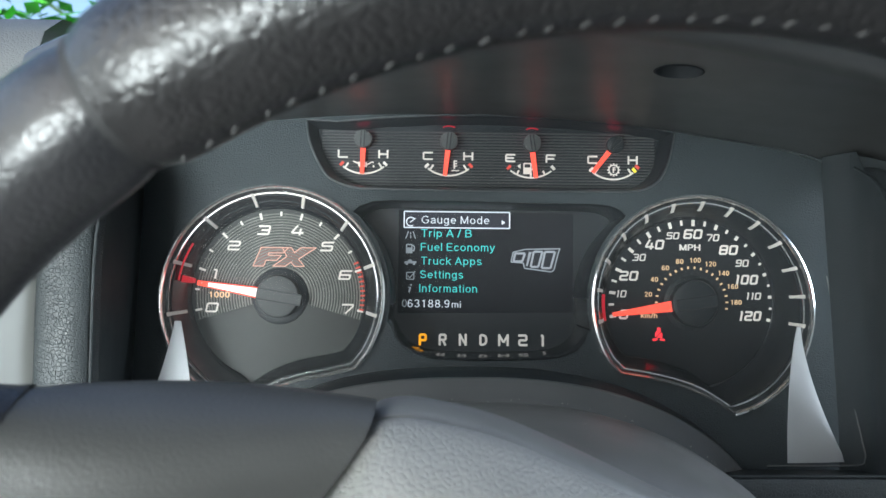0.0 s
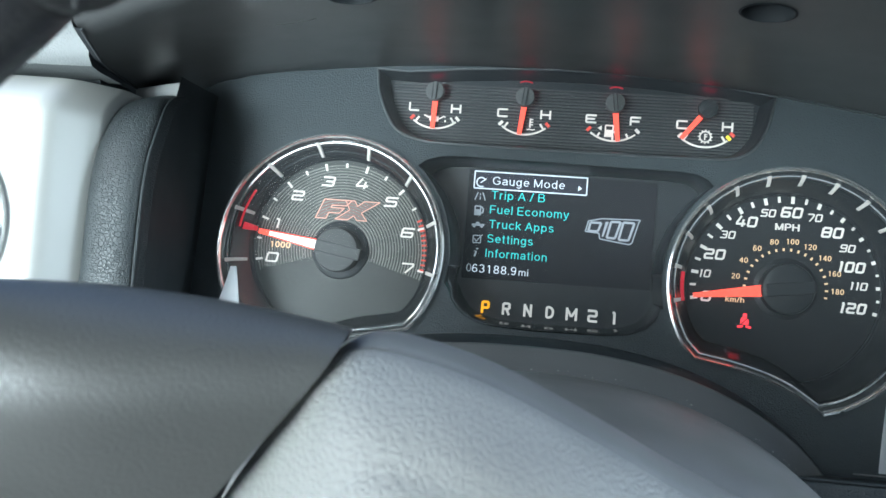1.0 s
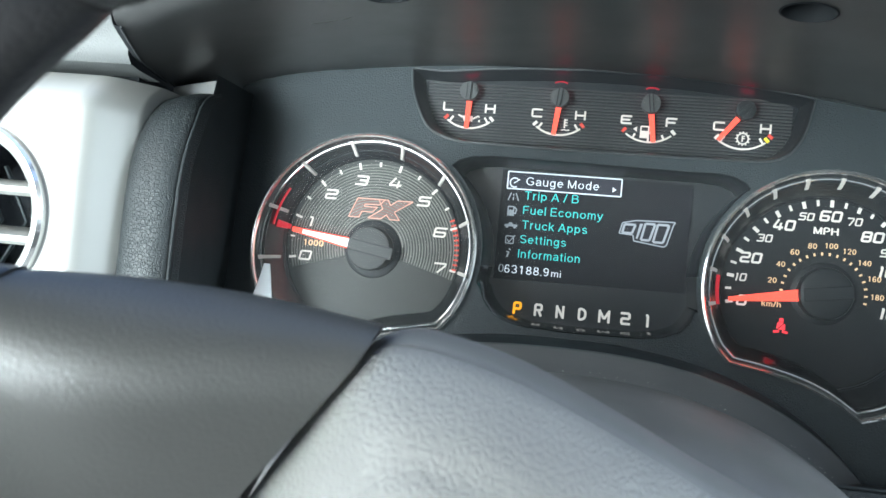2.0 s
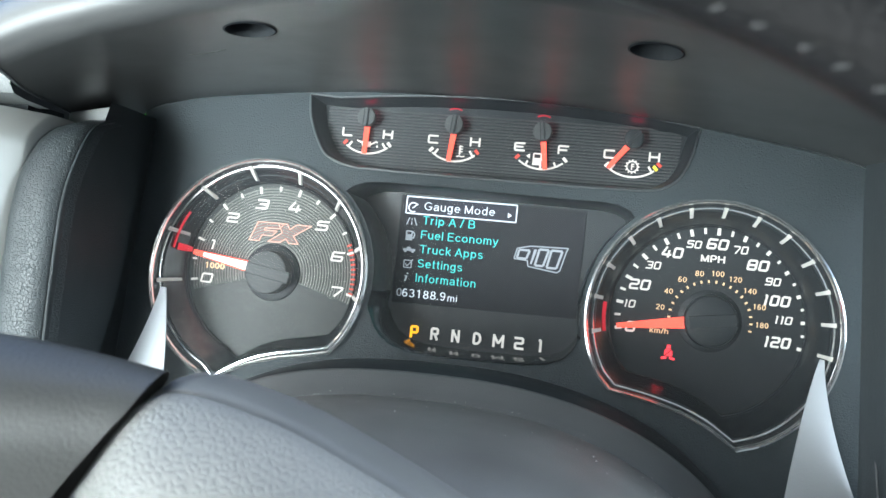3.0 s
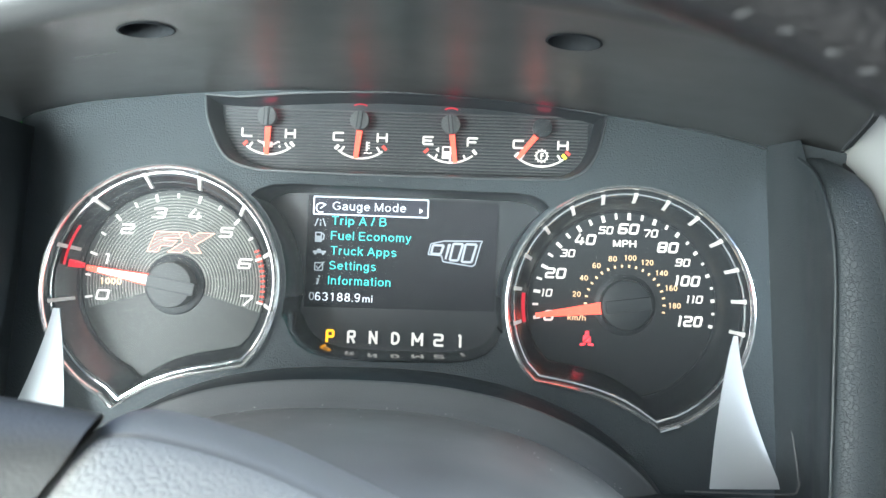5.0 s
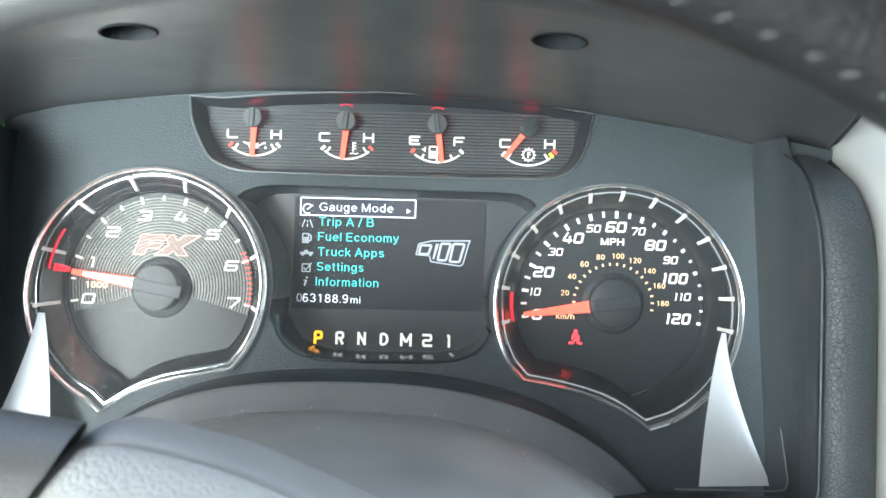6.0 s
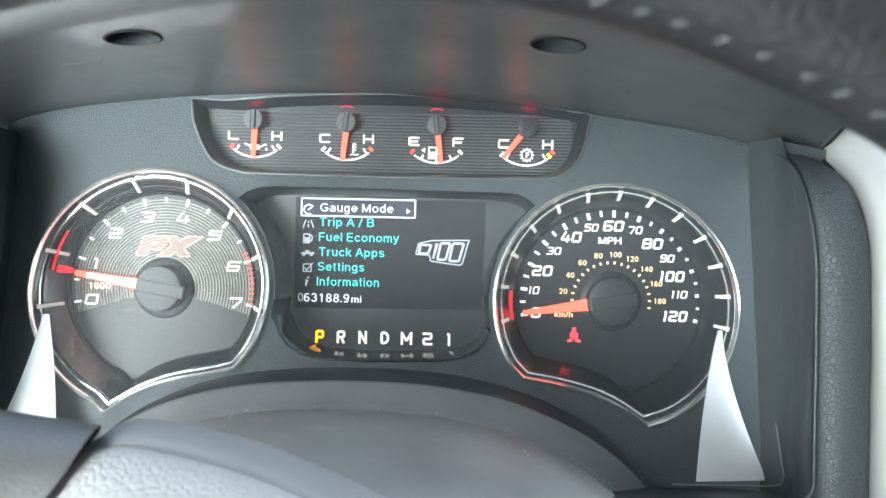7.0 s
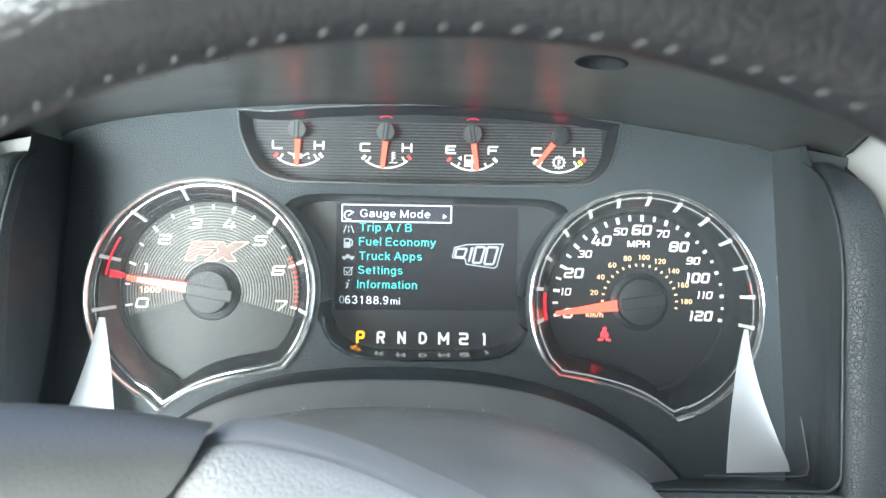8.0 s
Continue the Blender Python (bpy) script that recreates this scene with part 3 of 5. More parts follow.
# ---- side walls of the binnacle, padded strips, silver panels ----
def build_side(s):
    """One side of the binnacle; s is -1 for the door side and 1 for the middle of the dash."""
    off = 0.002 if s < 0 else 0.0
    side = "door side" if s < 0 else "centre side"
    # the front edge leans back towards the top, behind the pad
    ys = [0.015, 0.0445, 0.0616, 0.077, 0.092, 0.099]
    xs = [0.1735, 0.1735, 0.1736, 0.1722, 0.1690, 0.1680] if s < 0 else [0.1545, 0.1592, 0.1657, 0.1658, 0.1646, 0.1654]
    rows = []
    for k in range(19):
        z = -0.125 + (0.1785 if s < 0 else 0.1772) * k / 18
        end = float(np.interp(z, [0.005, 0.026, 0.039, 0.0455], [0.099, 0.092, 0.077, 0.0620]))
        row = []
        for j in range(9):
            back = 0.015 if s < 0 else 0.042
            y = back + (end - back) * j / 8
            flare = 0.0075 * min(1.0, max(0.0, (0.04 - z) / 0.12)) * min(1.0, (0.099 - y) / 0.04) if s > 0 else 0.0
            row.append((s * (float(np.interp(y, ys, xs)) + flare), -y, z))
        rows.append(row)
    rows.append([(x + s * 0.0015, y, z) for x, y, z in rows[-1]])
    bm = grid_mesh(rows)
    wall = thing("binnacle_side_panel", "smooth dark grey plastic panel beside the gauges, " + side, "trim panel", "binnacle side panels")
    part("panel", bm, M_WALL, wall)
    # upper ledge behind the pad, coloured pale on the door side for light
    if s < 0:
        part("ledge", prism([(-0.1742, 0.0518), (-0.1742, 0.0440), (-0.1965, 0.0425), (-0.1965, 0.0476)], -0.0590, -0.040), M_LEDGE, wall, "end of the dash trim, painted pale for light", smooth=False)
    else:
        part("ledge", prism([(0.1645, 0.0515), (0.1880, 0.0470), (0.1880, 0.0400), (0.1645, 0.0440)], -0.0590, -0.040), M_WALL, wall, smooth=False)
    # padded strip: inner bead, rounded face, outer edge
    centre = [(0.1735 + off, -0.102, -0.135), (0.1730 + off, -0.103, -0.09), (0.1735 + off, -0.102, -0.03), (0.1735 + off, -0.100, 0.005),
              (0.1710 + off, -0.092, 0.0260), (0.1685 + off, -0.078, 0.0390), (0.1680 + off, -0.064, 0.0440)]
    centre[-3:] = ([(0.1755, -0.092, 0.0260), (0.1785, -0.078, 0.0390), (0.1795, -0.0625, 0.0445)] if s < 0 else
                   [(0.1722, -0.092, 0.0270), (0.1734, -0.077, 0.0380), (0.1732, -0.0620, 0.0448)])
    path = smooth_path(centre, 8)
    prof = [(-0.0070, 0.012), (-0.0070, 0.003), (-0.0062, 0.0006), (-0.0042, -0.0012), (0.001, -0.0024), (0.007, -0.0024), (0.0105, -0.0010),
            (0.0122, 0.0012), (0.0128, 0.004), (0.0128, 0.016)]
    rows = []
    for i, p in enumerate(path):
        f = i / (len(path) - 1)
        lean = max(0.0, (f - 0.55) / 0.45)
        row = []
        for u, v in prof:
            u = u * 1.28 if s < 0 and u > 0 else u
            row.append((s * (p.x + u * (1 - (0.25 if s > 0 else 0.1) * lean)), p.y + v, p.z + 0.55 * lean * (u if u > 0 else 0) * -0.6))
        rows.append(row)
    strip = thing("padded_trim_strip", "black leather-grain padded strip edging the gauge opening, " + side, "trim strip", "padded strips")
    part("pad", grid_mesh(rows), M_PAD, strip)
    bead = [(s * (p.x - 0.0077), p.y + 0.0012, p.z) for p in path]
    if s > 0:
        # the bead turns round the lower corner and runs under the lens
        corner = [(0.1585 + 0.0073 * math.cos(a), -0.1008, -0.0805 - 0.0073 * math.sin(a)) for a in [math.pi / 2 * (1 - k / 8) for k in range(9)]]
        bead = [(0.090, -0.1008, -0.0884), (0.125, -0.1008, -0.0880)] + corner + [p for p in bead if p[2] > -0.078]
        under = [[(x, y, z - 0.0004 * (x < 0.1)) for x in (0.085, 0.11, 0.135, 0.16, 0.1672)] for y, z in
                 ((-0.0995, -0.0885), (-0.1016, -0.0890), (-0.1026, -0.0905), (-0.1032, -0.0950), (-0.1030, -0.1100), (-0.1010, -0.1350))]
        part("lower_pad", grid_mesh(under), M_PAD, strip)
        part("lower_ledge", grid_mesh([[(x, y, z) for x in (0.085, 0.11, 0.14, 0.1668)] for y, z in ((-0.0600, -0.0938), (-0.0680, -0.0934), (-0.0850, -0.0910), (-0.1000, -0.0884))]), M_WALL, wall)
    part("bead", tube(bead, 0.0007, n=8), M_WALL, strip, "thin smooth edge bead")


def build_silver_panels():
    # door side: rolled inner edge, flat face with the round vent
    pan = thing("dash_trim_panel", "satin silver dash panel around the round air vent", "trim panel")
    prof = [(-0.1895, -0.080), (-0.1902, -0.0930), (-0.1925, -0.0985), (-0.1980, -0.1065), (-0.2020, -0.1115), (-0.2060, -0.1140), (-0.2110, -0.1148),
            (-0.2250, -0.1155), (-0.2600, -0.1160), (-0.3100, -0.1130), (-0.3300, -0.1100)]
    zs = [-0.16, -0.12, -0.08, -0.05, -0.02, 0.0, 0.015, 0.023, 0.031, 0.0365, 0.0405, 0.0425]
    cx, cz, r = -0.2550, -0.0215, 0.0395
    bm = bmesh.new()
    fine = smooth_path([(x, y, 0) for x, y in prof], 9)
    zf = [a + (b - a) * k / 5 for a, b in zip(zs, zs[1:]) for k in range(5)] + [zs[-1]]
    grid = []
    for z in zf:
        row = []
        roll = max(0.0, z - 0.0255)
        for p in fine:
            row.append(bm.verts.new((p.x, p.y + 0.9 * roll ** 2 / 0.017, z)))
        grid.append(row)
    for i in range(len(grid) - 1):
        for j in range(len(fine) - 1):
            bm.faces.new((grid[i][j], grid[i][j + 1], grid[i + 1][j + 1], grid[i + 1][j]))
    gone = [f for f in bm.faces if any(math.hypot(v.co.x - cx, v.co.z - cz) < r for v in f.verts)]
    edge = {v for f in gone for v in f.verts}
    bmesh.ops.delete(bm, geom=gone, context='FACES_ONLY')
    for v in edge:
        if v.is_valid and v.link_faces:
            d = Vector((v.co.x - cx, v.co.z - cz)).normalized() * r
            v.co.x, v.co.z = cx + d.x, cz + d.y
    bmesh.ops.delete(bm, geom=[v for v in bm.verts if not v.link_faces], context='VERTS')
    part("panel", bm, M_SILVER, pan)
    # black tube painted in for the shade of the gap
    part("edge_gap", tube([(-0.1898, -0.0925, z) for z in (-0.15, -0.1, -0.05, 0.0, 0.020)], 0.0009, n=6), M_SEAM, pan, "black strip for the shaded gap beside the pad")
    # dark gap and pale dash top strip over it
    top = thing("dash_top_strip", "pale grey grained dash top above the silver panel", "trim strip")
    bm = grid_mesh([[(x, y, z) for x in (-0.33, -0.28, -0.24, -0.205, -0.192)] for y, z in
                    ((-0.080, 0.0450), (-0.098, 0.0458), (-0.1045, 0.0468), (-0.1075, 0.0500), (-0.1090, 0.0570), (-0.1085, 0.0680), (-0.1045, 0.0790), (-0.097, 0.0930), (-0.080, 0.1030), (0.0, 0.118), (0.12, 0.135), (0.3, 0.145))])
    part("strip", bm, M_STRIP, top)
    part("backing", block(-0.33, -0.1985, -0.086, -0.06, 0.034, 0.0465), M_SHADEBLACK, top, "dark gap filler", smooth=False)
    # air vent
    vent = thing("air_vent", "round dashboard air vent with a chrome ring and slats", "air vent")
    n = 56
    rows = []
    for rr, dy in ((r + 0.0005, -0.1150), (r + 0.0006, -0.1185), (r - 0.0006, -0.1200), (r - 0.0020, -0.1195), (r - 0.0030, -0.1178), (r - 0.0034, -0.112)):
        rows.append([(cx + rr * math.cos(2 * math.pi * i / n), dy, cz + rr * math.sin(2 * math.pi * i / n)) for i in range(n)])
    part("outer_ring", grid_mesh(rows, close_u=True), M_CHROME, vent, "chrome ring")
    rows = []
    for rr, dy in ((r - 0.0036, -0.1165), (r - 0.0050, -0.1172), (r - 0.0058, -0.115), (r - 0.0065, -0.10)):
        rows.append([(cx + rr * math.cos(2 * math.pi * i / n), dy, cz + rr * math.sin(2 * math.pi * i / n)) for i in range(n)])
    part("inner_ring", grid_mesh(rows, close_u=True), M_SILVER, vent)
    rows = []
    for rr, dy in ((r - 0.0036, -0.114), (r - 0.007, -0.085), (r - 0.008, -0.06), (0.0001, -0.058)):
        rows.append([(cx + rr * math.cos(2 * math.pi * i / n), dy, cz + rr * math.sin(2 * math.pi * i / n)) for i in range(n)])
    part("barrel", grid_mesh(rows, close_u=True), M_BLACK, vent)
    for dz, tilt in ((0.0125, 0.004), (-0.0075, 0.004), (-0.025, 0.004)):
        half = math.sqrt((r - 0.006) ** 2 - dz ** 2)
        bm = grid_mesh([[(cx - half, y, cz + dz + z), (cx, y - 0.002, cz + dz + z), (cx + half, y, cz + dz + z)] for y, z in
                        ((-0.1120, 0.0022), (-0.1145, 0.0010), (-0.1145, -0.0012), (-0.1120, -0.0026), (-0.092, -0.001 + tilt), (-0.092, 0.001 + tilt))], close_v=True)
        part("slat", bm, M_SILVER, vent, "pale grey slat")
    for k in range(-2, 3):
        bx = cx + k * 0.013
        part("rear_rib", tube([(bx - 0.006, -0.082, cz - 0.024), (bx + 0.006, -0.080, cz), (bx - 0.006, -0.082, cz + 0.024)], 0.0011, n=6), M_MASK, vent)
    # centre side
    pan = thing("centre_stack_panel", "satin silver centre dash panel next to the padded strip", "trim panel")
    prof = [(0.1865, -0.088), (0.1875, -0.100), (0.1900, -0.107), (0.1950, -0.112), (0.2050, -0.1150), (0.2400, -0.1160), (0.3000, -0.1100)]
    fine = smooth_path([(x, y, 0) for x, y in prof], 6)
    def inner(z):
        """How far the panel's inner edge falls back beside the top of the pad."""
        return float(np.interp(z, [0.005, 0.026, 0.038, 0.045, 0.060, 0.076], [0.0, 0.008, 0.022, 0.035, 0.045, 0.050]))
    zs = (-0.16, -0.1, -0.05, -0.01, 0.005, 0.012, 0.019, 0.026, 0.032, 0.038, 0.042, 0.046, 0.052, 0.060, 0.068, 0.076)
    bm = grid_mesh([[(p.x - 0.0014 * min(1.0, max(0.0, (z - 0.02) / 0.02)), p.y + inner(z) * max(0.0, 1 - (p.x - 0.1865) / 0.04), z) for p in fine] for z in zs])
    part("panel", bm, M_SILVER, pan)
    # black tube in place of the gap's shade
    part("edge_gap", tube([(0.1860 - 0.0014 * min(1.0, max(0.0, (z - 0.02) / 0.02)), -0.0900 + inner(z), z) for z in zs[:12]], 0.0007, n=6), M_SEAM, pan, "black strip for the shaded gap beside the pad")


# ---- steering column cowl ----
def cowl_z(x):
    """Top of the arch over the steering column, a little narrower on the centre side."""
    w, p = (0.135, 2.6) if x < -0.003 else (0.132, 2.2)
    u = min(1.0, abs(x + 0.003) / w)
    return -0.0495 - 0.085 * (1 - max(0.0, 1 - u ** p) ** (1 / p))


def build_cowl():
    cowl = thing("steering_column_cowl", "matte dark plastic cowl below the gauges with a raised arched lip", "column cowl")
    xs = [-0.003 + (0.1345 if k < 0 else 0.1315) * math.sin(math.pi / 2 * k / 40) for k in range(-40, 41)]

    def row(y, dz, shrink):
        return [(-0.003 + (x + 0.003) * shrink, y, cowl_z(x) + dz) for x in xs]
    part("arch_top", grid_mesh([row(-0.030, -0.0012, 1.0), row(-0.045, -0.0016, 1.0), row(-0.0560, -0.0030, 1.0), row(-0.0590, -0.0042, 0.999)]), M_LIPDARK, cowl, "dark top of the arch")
    lip = [row(-0.0585, -0.0042, 0.997), row(-0.0600, -0.0036, 0.996), row(-0.0612, -0.0038, 0.993), row(-0.0625, -0.0048, 0.988), row(-0.0660, -0.0080, 0.974),
           row(-0.0700, -0.0112, 0.960), row(-0.0730, -0.0132, 0.952), row(-0.0745, -0.0150, 0.946)]
    part("arched_lip", grid_mesh(lip), M_COWLLIP, cowl, "satin grey rounded lip")
    # black band painted in for the shade under the lip
    part("lip_gap", grid_mesh([row(-0.0742, -0.0140, 0.949), row(-0.0752, -0.0148, 0.946), row(-0.0762, -0.0140, 0.944)]), M_SEAM, cowl, "black strip for the shaded gap below the lip")
    top = [row(-0.0752, -0.0160, 0.950), row(-0.0766, -0.0132, 0.944), row(-0.0785, -0.0125, 0.942), row(-0.092, -0.0115, 0.940), row(-0.120, -0.0115, 0.935), row(-0.145, -0.0135, 0.93),
           row(-0.160, -0.0170, 0.93), row(-0.168, -0.0215, 0.93), row(-0.173, -0.0280, 0.93), row(-0.175, -0.0400, 0.93), row(-0.170, -0.09, 0.93)]
    cover = part("column_cover", grid_mesh(top), M_COWL, cowl)
    rng = random.Random(11)
    bm = bmesh.new()
    for k in range(48):
        x, y = rng.uniform(-0.06, 0.095), rng.uniform(-0.14, -0.08)
        z = -0.0102 + cowl_z(x / 0.935) - 0.06 * max(0.0, -0.11 - y) + 0.0006
        s = rng.uniform(0.00012, 0.00036)
        a = rng.uniform(0, 3.1)
        u, v = Vector((math.cos(a), math.sin(a), 0)) * s * 2, Vector((-math.sin(a), math.cos(a), 0.3)) * s
        p = Vector((x, y, z))
        f = [bm.verts.new(q) for q in (p - u, p - v, p + u, p + v)]
        t = bm.verts.new(p + Vector((0, 0, s)))
        for i in range(4):
            bm.faces.new((f[i], f[(i + 1) % 4], t))
    tagged(part("lint_speck", bm, M_LINT, cover, "tiny pale lint specks"), kind="stuff")


# ---- instrument cluster ----
TC, SC = (-0.1075, -0.0175), (0.1045, -0.0198)
TF, SF = (-0.1068, -0.0180), (0.1065, -0.0195)


def dial_outline(c, r, tip, corner, mids, s):
    """Outline of a round dial cut by the arch below: circle from the tip round to the corner, then back along the arch."""
    a_tip = math.atan2(tip[1] - c[1], tip[0] - c[0])
    a_cor = math.atan2(corner[1] - c[1], corner[0] - c[0])
    if s < 0:           # clockwise from the tip over the outside to the corner
        if a_tip < 0:
            a_tip += 2 * math.pi
        a0, a1 = a_tip, a_cor
    else:
        a0, a1 = a_tip, a_cor + 2 * math.pi
    n = 72
    pts = [tip]
    for i in range(2, n - 1):
        a = a0 + (a1 - a0) * i / n
        pts.append((c[0] + r * math.cos(a), c[1] + r * math.sin(a)))
    back = smooth_path([(*corner, 0)] + [(*m, 0) for m in mids] + [(*tip, 0)], 8)
    pts += [(p.x, p.y) for p in back[:-1]]
    return pts


def scaled(pts, c, f):
    return [(c[0] + (x - c[0]) * f, c[1] + (z - c[1]) * f) for x, z in pts]


TACH_OUT = dial_outline(TC, 0.0552, (-0.1240, -0.0735), (-0.0655, -0.0525), [(-0.0775, -0.0553), (-0.0930, -0.0585), (-0.1085, -0.0640)], -1)
SPEED_OUT = dial_outline(SC, 0.0548, (0.1183, -0.0727), (0.0628, -0.0535), [(0.0780, -0.0560), (0.0932, -0.0597), (0.1060, -0.0650)], 1)
POD_OUT = [(p.x, p.y) for p in smooth_path([(-0.0936, 0.0717, 0), (-0.0912, 0.0590, 0), (-0.0838, 0.0444, 0), (-0.0760, 0.0390, 0), (-0.0660, 0.0366, 0)], 6)] + \
          [(-0.0165, 0.0360), (0.0363, 0.0360)] + \
          [(p.x, p.y) for p in smooth_path([(0.0690, 0.0364, 0), (0.0780, 0.0378, 0), (0.0850, 0.0425, 0), (0.0899, 0.0520, 0), (0.0933, 0.0673, 0)], 6)] + \
          [(x, 0.0752 - 0.80 * x * x - 0.006 * x) for x in (0.07, 0.045, 0.02, -0.005, -0.03, -0.055, -0.078)]


def display_outline():
    pts = [(-0.0690, 0.0250), (-0.0655, 0.0280), (-0.0590, 0.0302), (-0.0500, 0.0308), (0.0520, 0.0300), (0.0600, 0.0292), (0.0655, 0.0268), (0.0680, 0.0240)]
    for a in range(130, 195, 8):
        pts.append((SC[0] + 0.0572 * math.cos(radians(a)), SC[1] + 0.0572 * math.sin(radians(a))))
    pts += [(0.0480, -0.0330), (0.0460, -0.0385), (0.0420, -0.0430), (0.0350, -0.0460), (0.0250, -0.0475), (-0.0080, -0.0483), (-0.0280, -0.0476),
            (-0.0370, -0.0455), (-0.0430, -0.0420), (-0.0470, -0.0370), (-0.0490, -0.0320)]
    for a in range(-12, 47, 8):
        pts.append((TC[0] + 0.0578 * math.cos(radians(a)), TC[1] + 0.0578 * math.sin(radians(a))))
    return pts


DISP_OUT = display_outline()


def sheet_with_holes(outer, holes):
    """A filled sheet on the slanted mask plane with openings."""
    bm = bmesh.new()
    edges = []
    for loop in [outer] + holes:
        vs = [bm.verts.new((x, mask_y(z), z)) for x, z in loop]
        edges += [bm.edges.new((vs[i], vs[(i + 1) % len(vs)])) for i in range(len(vs))]
    bmesh.ops.triangle_fill(bm, use_beauty=True, use_dissolve=False, edges=edges)
    return bm


def loft(loops):
    """Closed loops of equal length, given as ([(x, z)], y or None for the mask plane, dy)."""
    rows = []
    for pts, y, dy in loops:
        rows.append([(x, (mask_y(z) if y is None else y) + dy, z) for x, z in pts])
    return grid_mesh(rows, close_u=True)


def dial(cl, name, label, outline, c, yf, face_mat):
    """A dial: face, chrome ring, glossy inner wall. Returns the face."""
    inner = scaled(outline, c, 0.815)
    bm = bmesh.new()
    bm.faces.new([bm.verts.new((x, yf, z)) for x, z in scaled(outline, c, 0.83)])
    ex = bmesh.ops.extrude_face_region(bm, geom=bm.faces[:])
    for v in ex["geom"]:
        if isinstance(v, bmesh.types.BMVert):
            v.co.y += 0.002
    face = part(name, bm, face_mat, cl, label, smooth=False)
    part("chrome_ring", loft([(scaled(outline, c, 1.016), None, 0.002), (scaled(outline, c, 1.014), None, -0.0010), (scaled(outline, c, 1.004), None, -0.0026),
                              (scaled(outline, c, 0.990), None, -0.0030), (scaled(outline, c, 0.978), None, -0.0022), (scaled(outline, c, 0.970), None, 0.0002)]),
         M_CHROME, face, "bright chrome bezel ring")
    part("inner_wall", loft([(scaled(outline, c, 0.972), None, -0.0005), (scaled(outline, c, 0.950), None, 0.0015), (scaled(outline, c, 0.900), None, 0.005),
                             (inner, yf, -0.0022), (scaled(outline, c, 0.80), yf, -0.0015), (scaled(outline, c, 0.80), yf, 0.0005)]), M_BEZELWALL, face, "glossy black bezel wall")
    for q, d in ((0.935, 0.0019), (0.918, 0.0030), (0.868, 0.0040)):
        part("wall_ridge", tube([(x, mask_y(z) + d if q > 0.9 else (mask_y(z) + 0.005 + yf - 0.0022) / 2 - 0.0006, z) for x, z in scaled(outline, c, q)], 0.0005 if q == 0.935 else 0.0003, n=6, closed=True),
             M_CHROME if q == 0.935 else M_BEZEL, face)
    part("trim_line", loft([(scaled(outline, c, 0.826), yf, -0.0026), (scaled(outline, c, 0.820), yf, -0.0034), (scaled(outline, c, 0.812), yf, -0.0030),
                            (scaled(outline, c, 0.808), yf, -0.0018)]), M_BLACK, face)
    return face


def chrome_tick(face, c, r, f, a, yf, start=0.832):
    """A bright rib lying on the sloping wall outside each numeral."""
    aim = Vector((f[0] + 0.05 * math.cos(radians(a)) - c[0], f[1] + 0.05 * math.sin(radians(a)) - c[1])).normalized()
    side = Vector((-aim.y, aim.x))
    rows = []
    for k, w in ((start, 0.0009), ((start + 0.945) / 2, 0.0010), (0.945, 0.0012)):
        p = Vector(c) + aim * r * k
        base = yf - 0.0022
        deep = mask_y(p.y) + 0.005
        y = base + (deep - base) * (k - 0.815) / 0.085 if k < 0.9 else deep - 0.0035 * (k - 0.9) / 0.05
        rows.append([(p.x + w * side.x, y + 0.001, p.y + w * side.y), (p.x + 0.7 * w * side.x, y - 0.0018, p.y + 0.7 * w * side.y),
                     (p.x - 0.7 * w * side.x, y - 0.0018, p.y - 0.7 * w * side.y), (p.x - w * side.x, y + 0.001, p.y - w * side.y)])
    bm = grid_mesh(rows, close_u=True)
    bm.verts.ensure_lookup_table()
    bm.faces.new([bm.verts[k] for k in range(4)])
    bm.faces.new([bm.verts[k] for k in (11, 10, 9, 8)])
    part("bezel_tick", bm, M_TICK, face, "bright bezel tick")


def needle(face, f, a, r0, r1, w0, w1, y, core=True):
    ca, sa = math.cos(radians(a)), math.sin(radians(a))
    part("needle", bar(f[0] + r0 * ca, f[1] + r0 * sa, f[0] + r1 * ca, f[1] + r1 * sa, w0, w1, y, y + 0.0012), M_RED, face, "glowing orange-red needle", smooth=False)
    if core:
        rc = r0 + 0.82 * (r1 - r0)
        part("needle_core", bar(f[0] + (r0 + 0.0005) * ca, f[1] + (r0 + 0.0005) * sa, f[0] + rc * ca, f[1] + rc * sa, w0 * 0.76, w1 * 0.8, y - 0.0004, y), M_NEEDLEW,
             face, "white needle core", smooth=False)


# faint glow stands in for bright reflections on these chrome ribs
M_TICK = lit("glowing chrome bezel tick", (1.0, 0.93, 0.84), 0.11)


def slots(parent, f, a, back, ahead, gap, y):
    """Two thin dark lines along the bar of a needle cap."""
    ca, sa = math.cos(radians(a)), math.sin(radians(a))
    for s in (-0.5, 0.5):
        ox, oz = -sa * gap * s, ca * gap * s
        part("slot", bar(f[0] + ox - back * ca, f[1] + oz - back * sa, f[0] + ox + ahead * ca, f[1] + oz + ahead * sa, 0.0005, 0.0005, y, y + 0.0003), M_HUBDARK, parent, smooth=False)


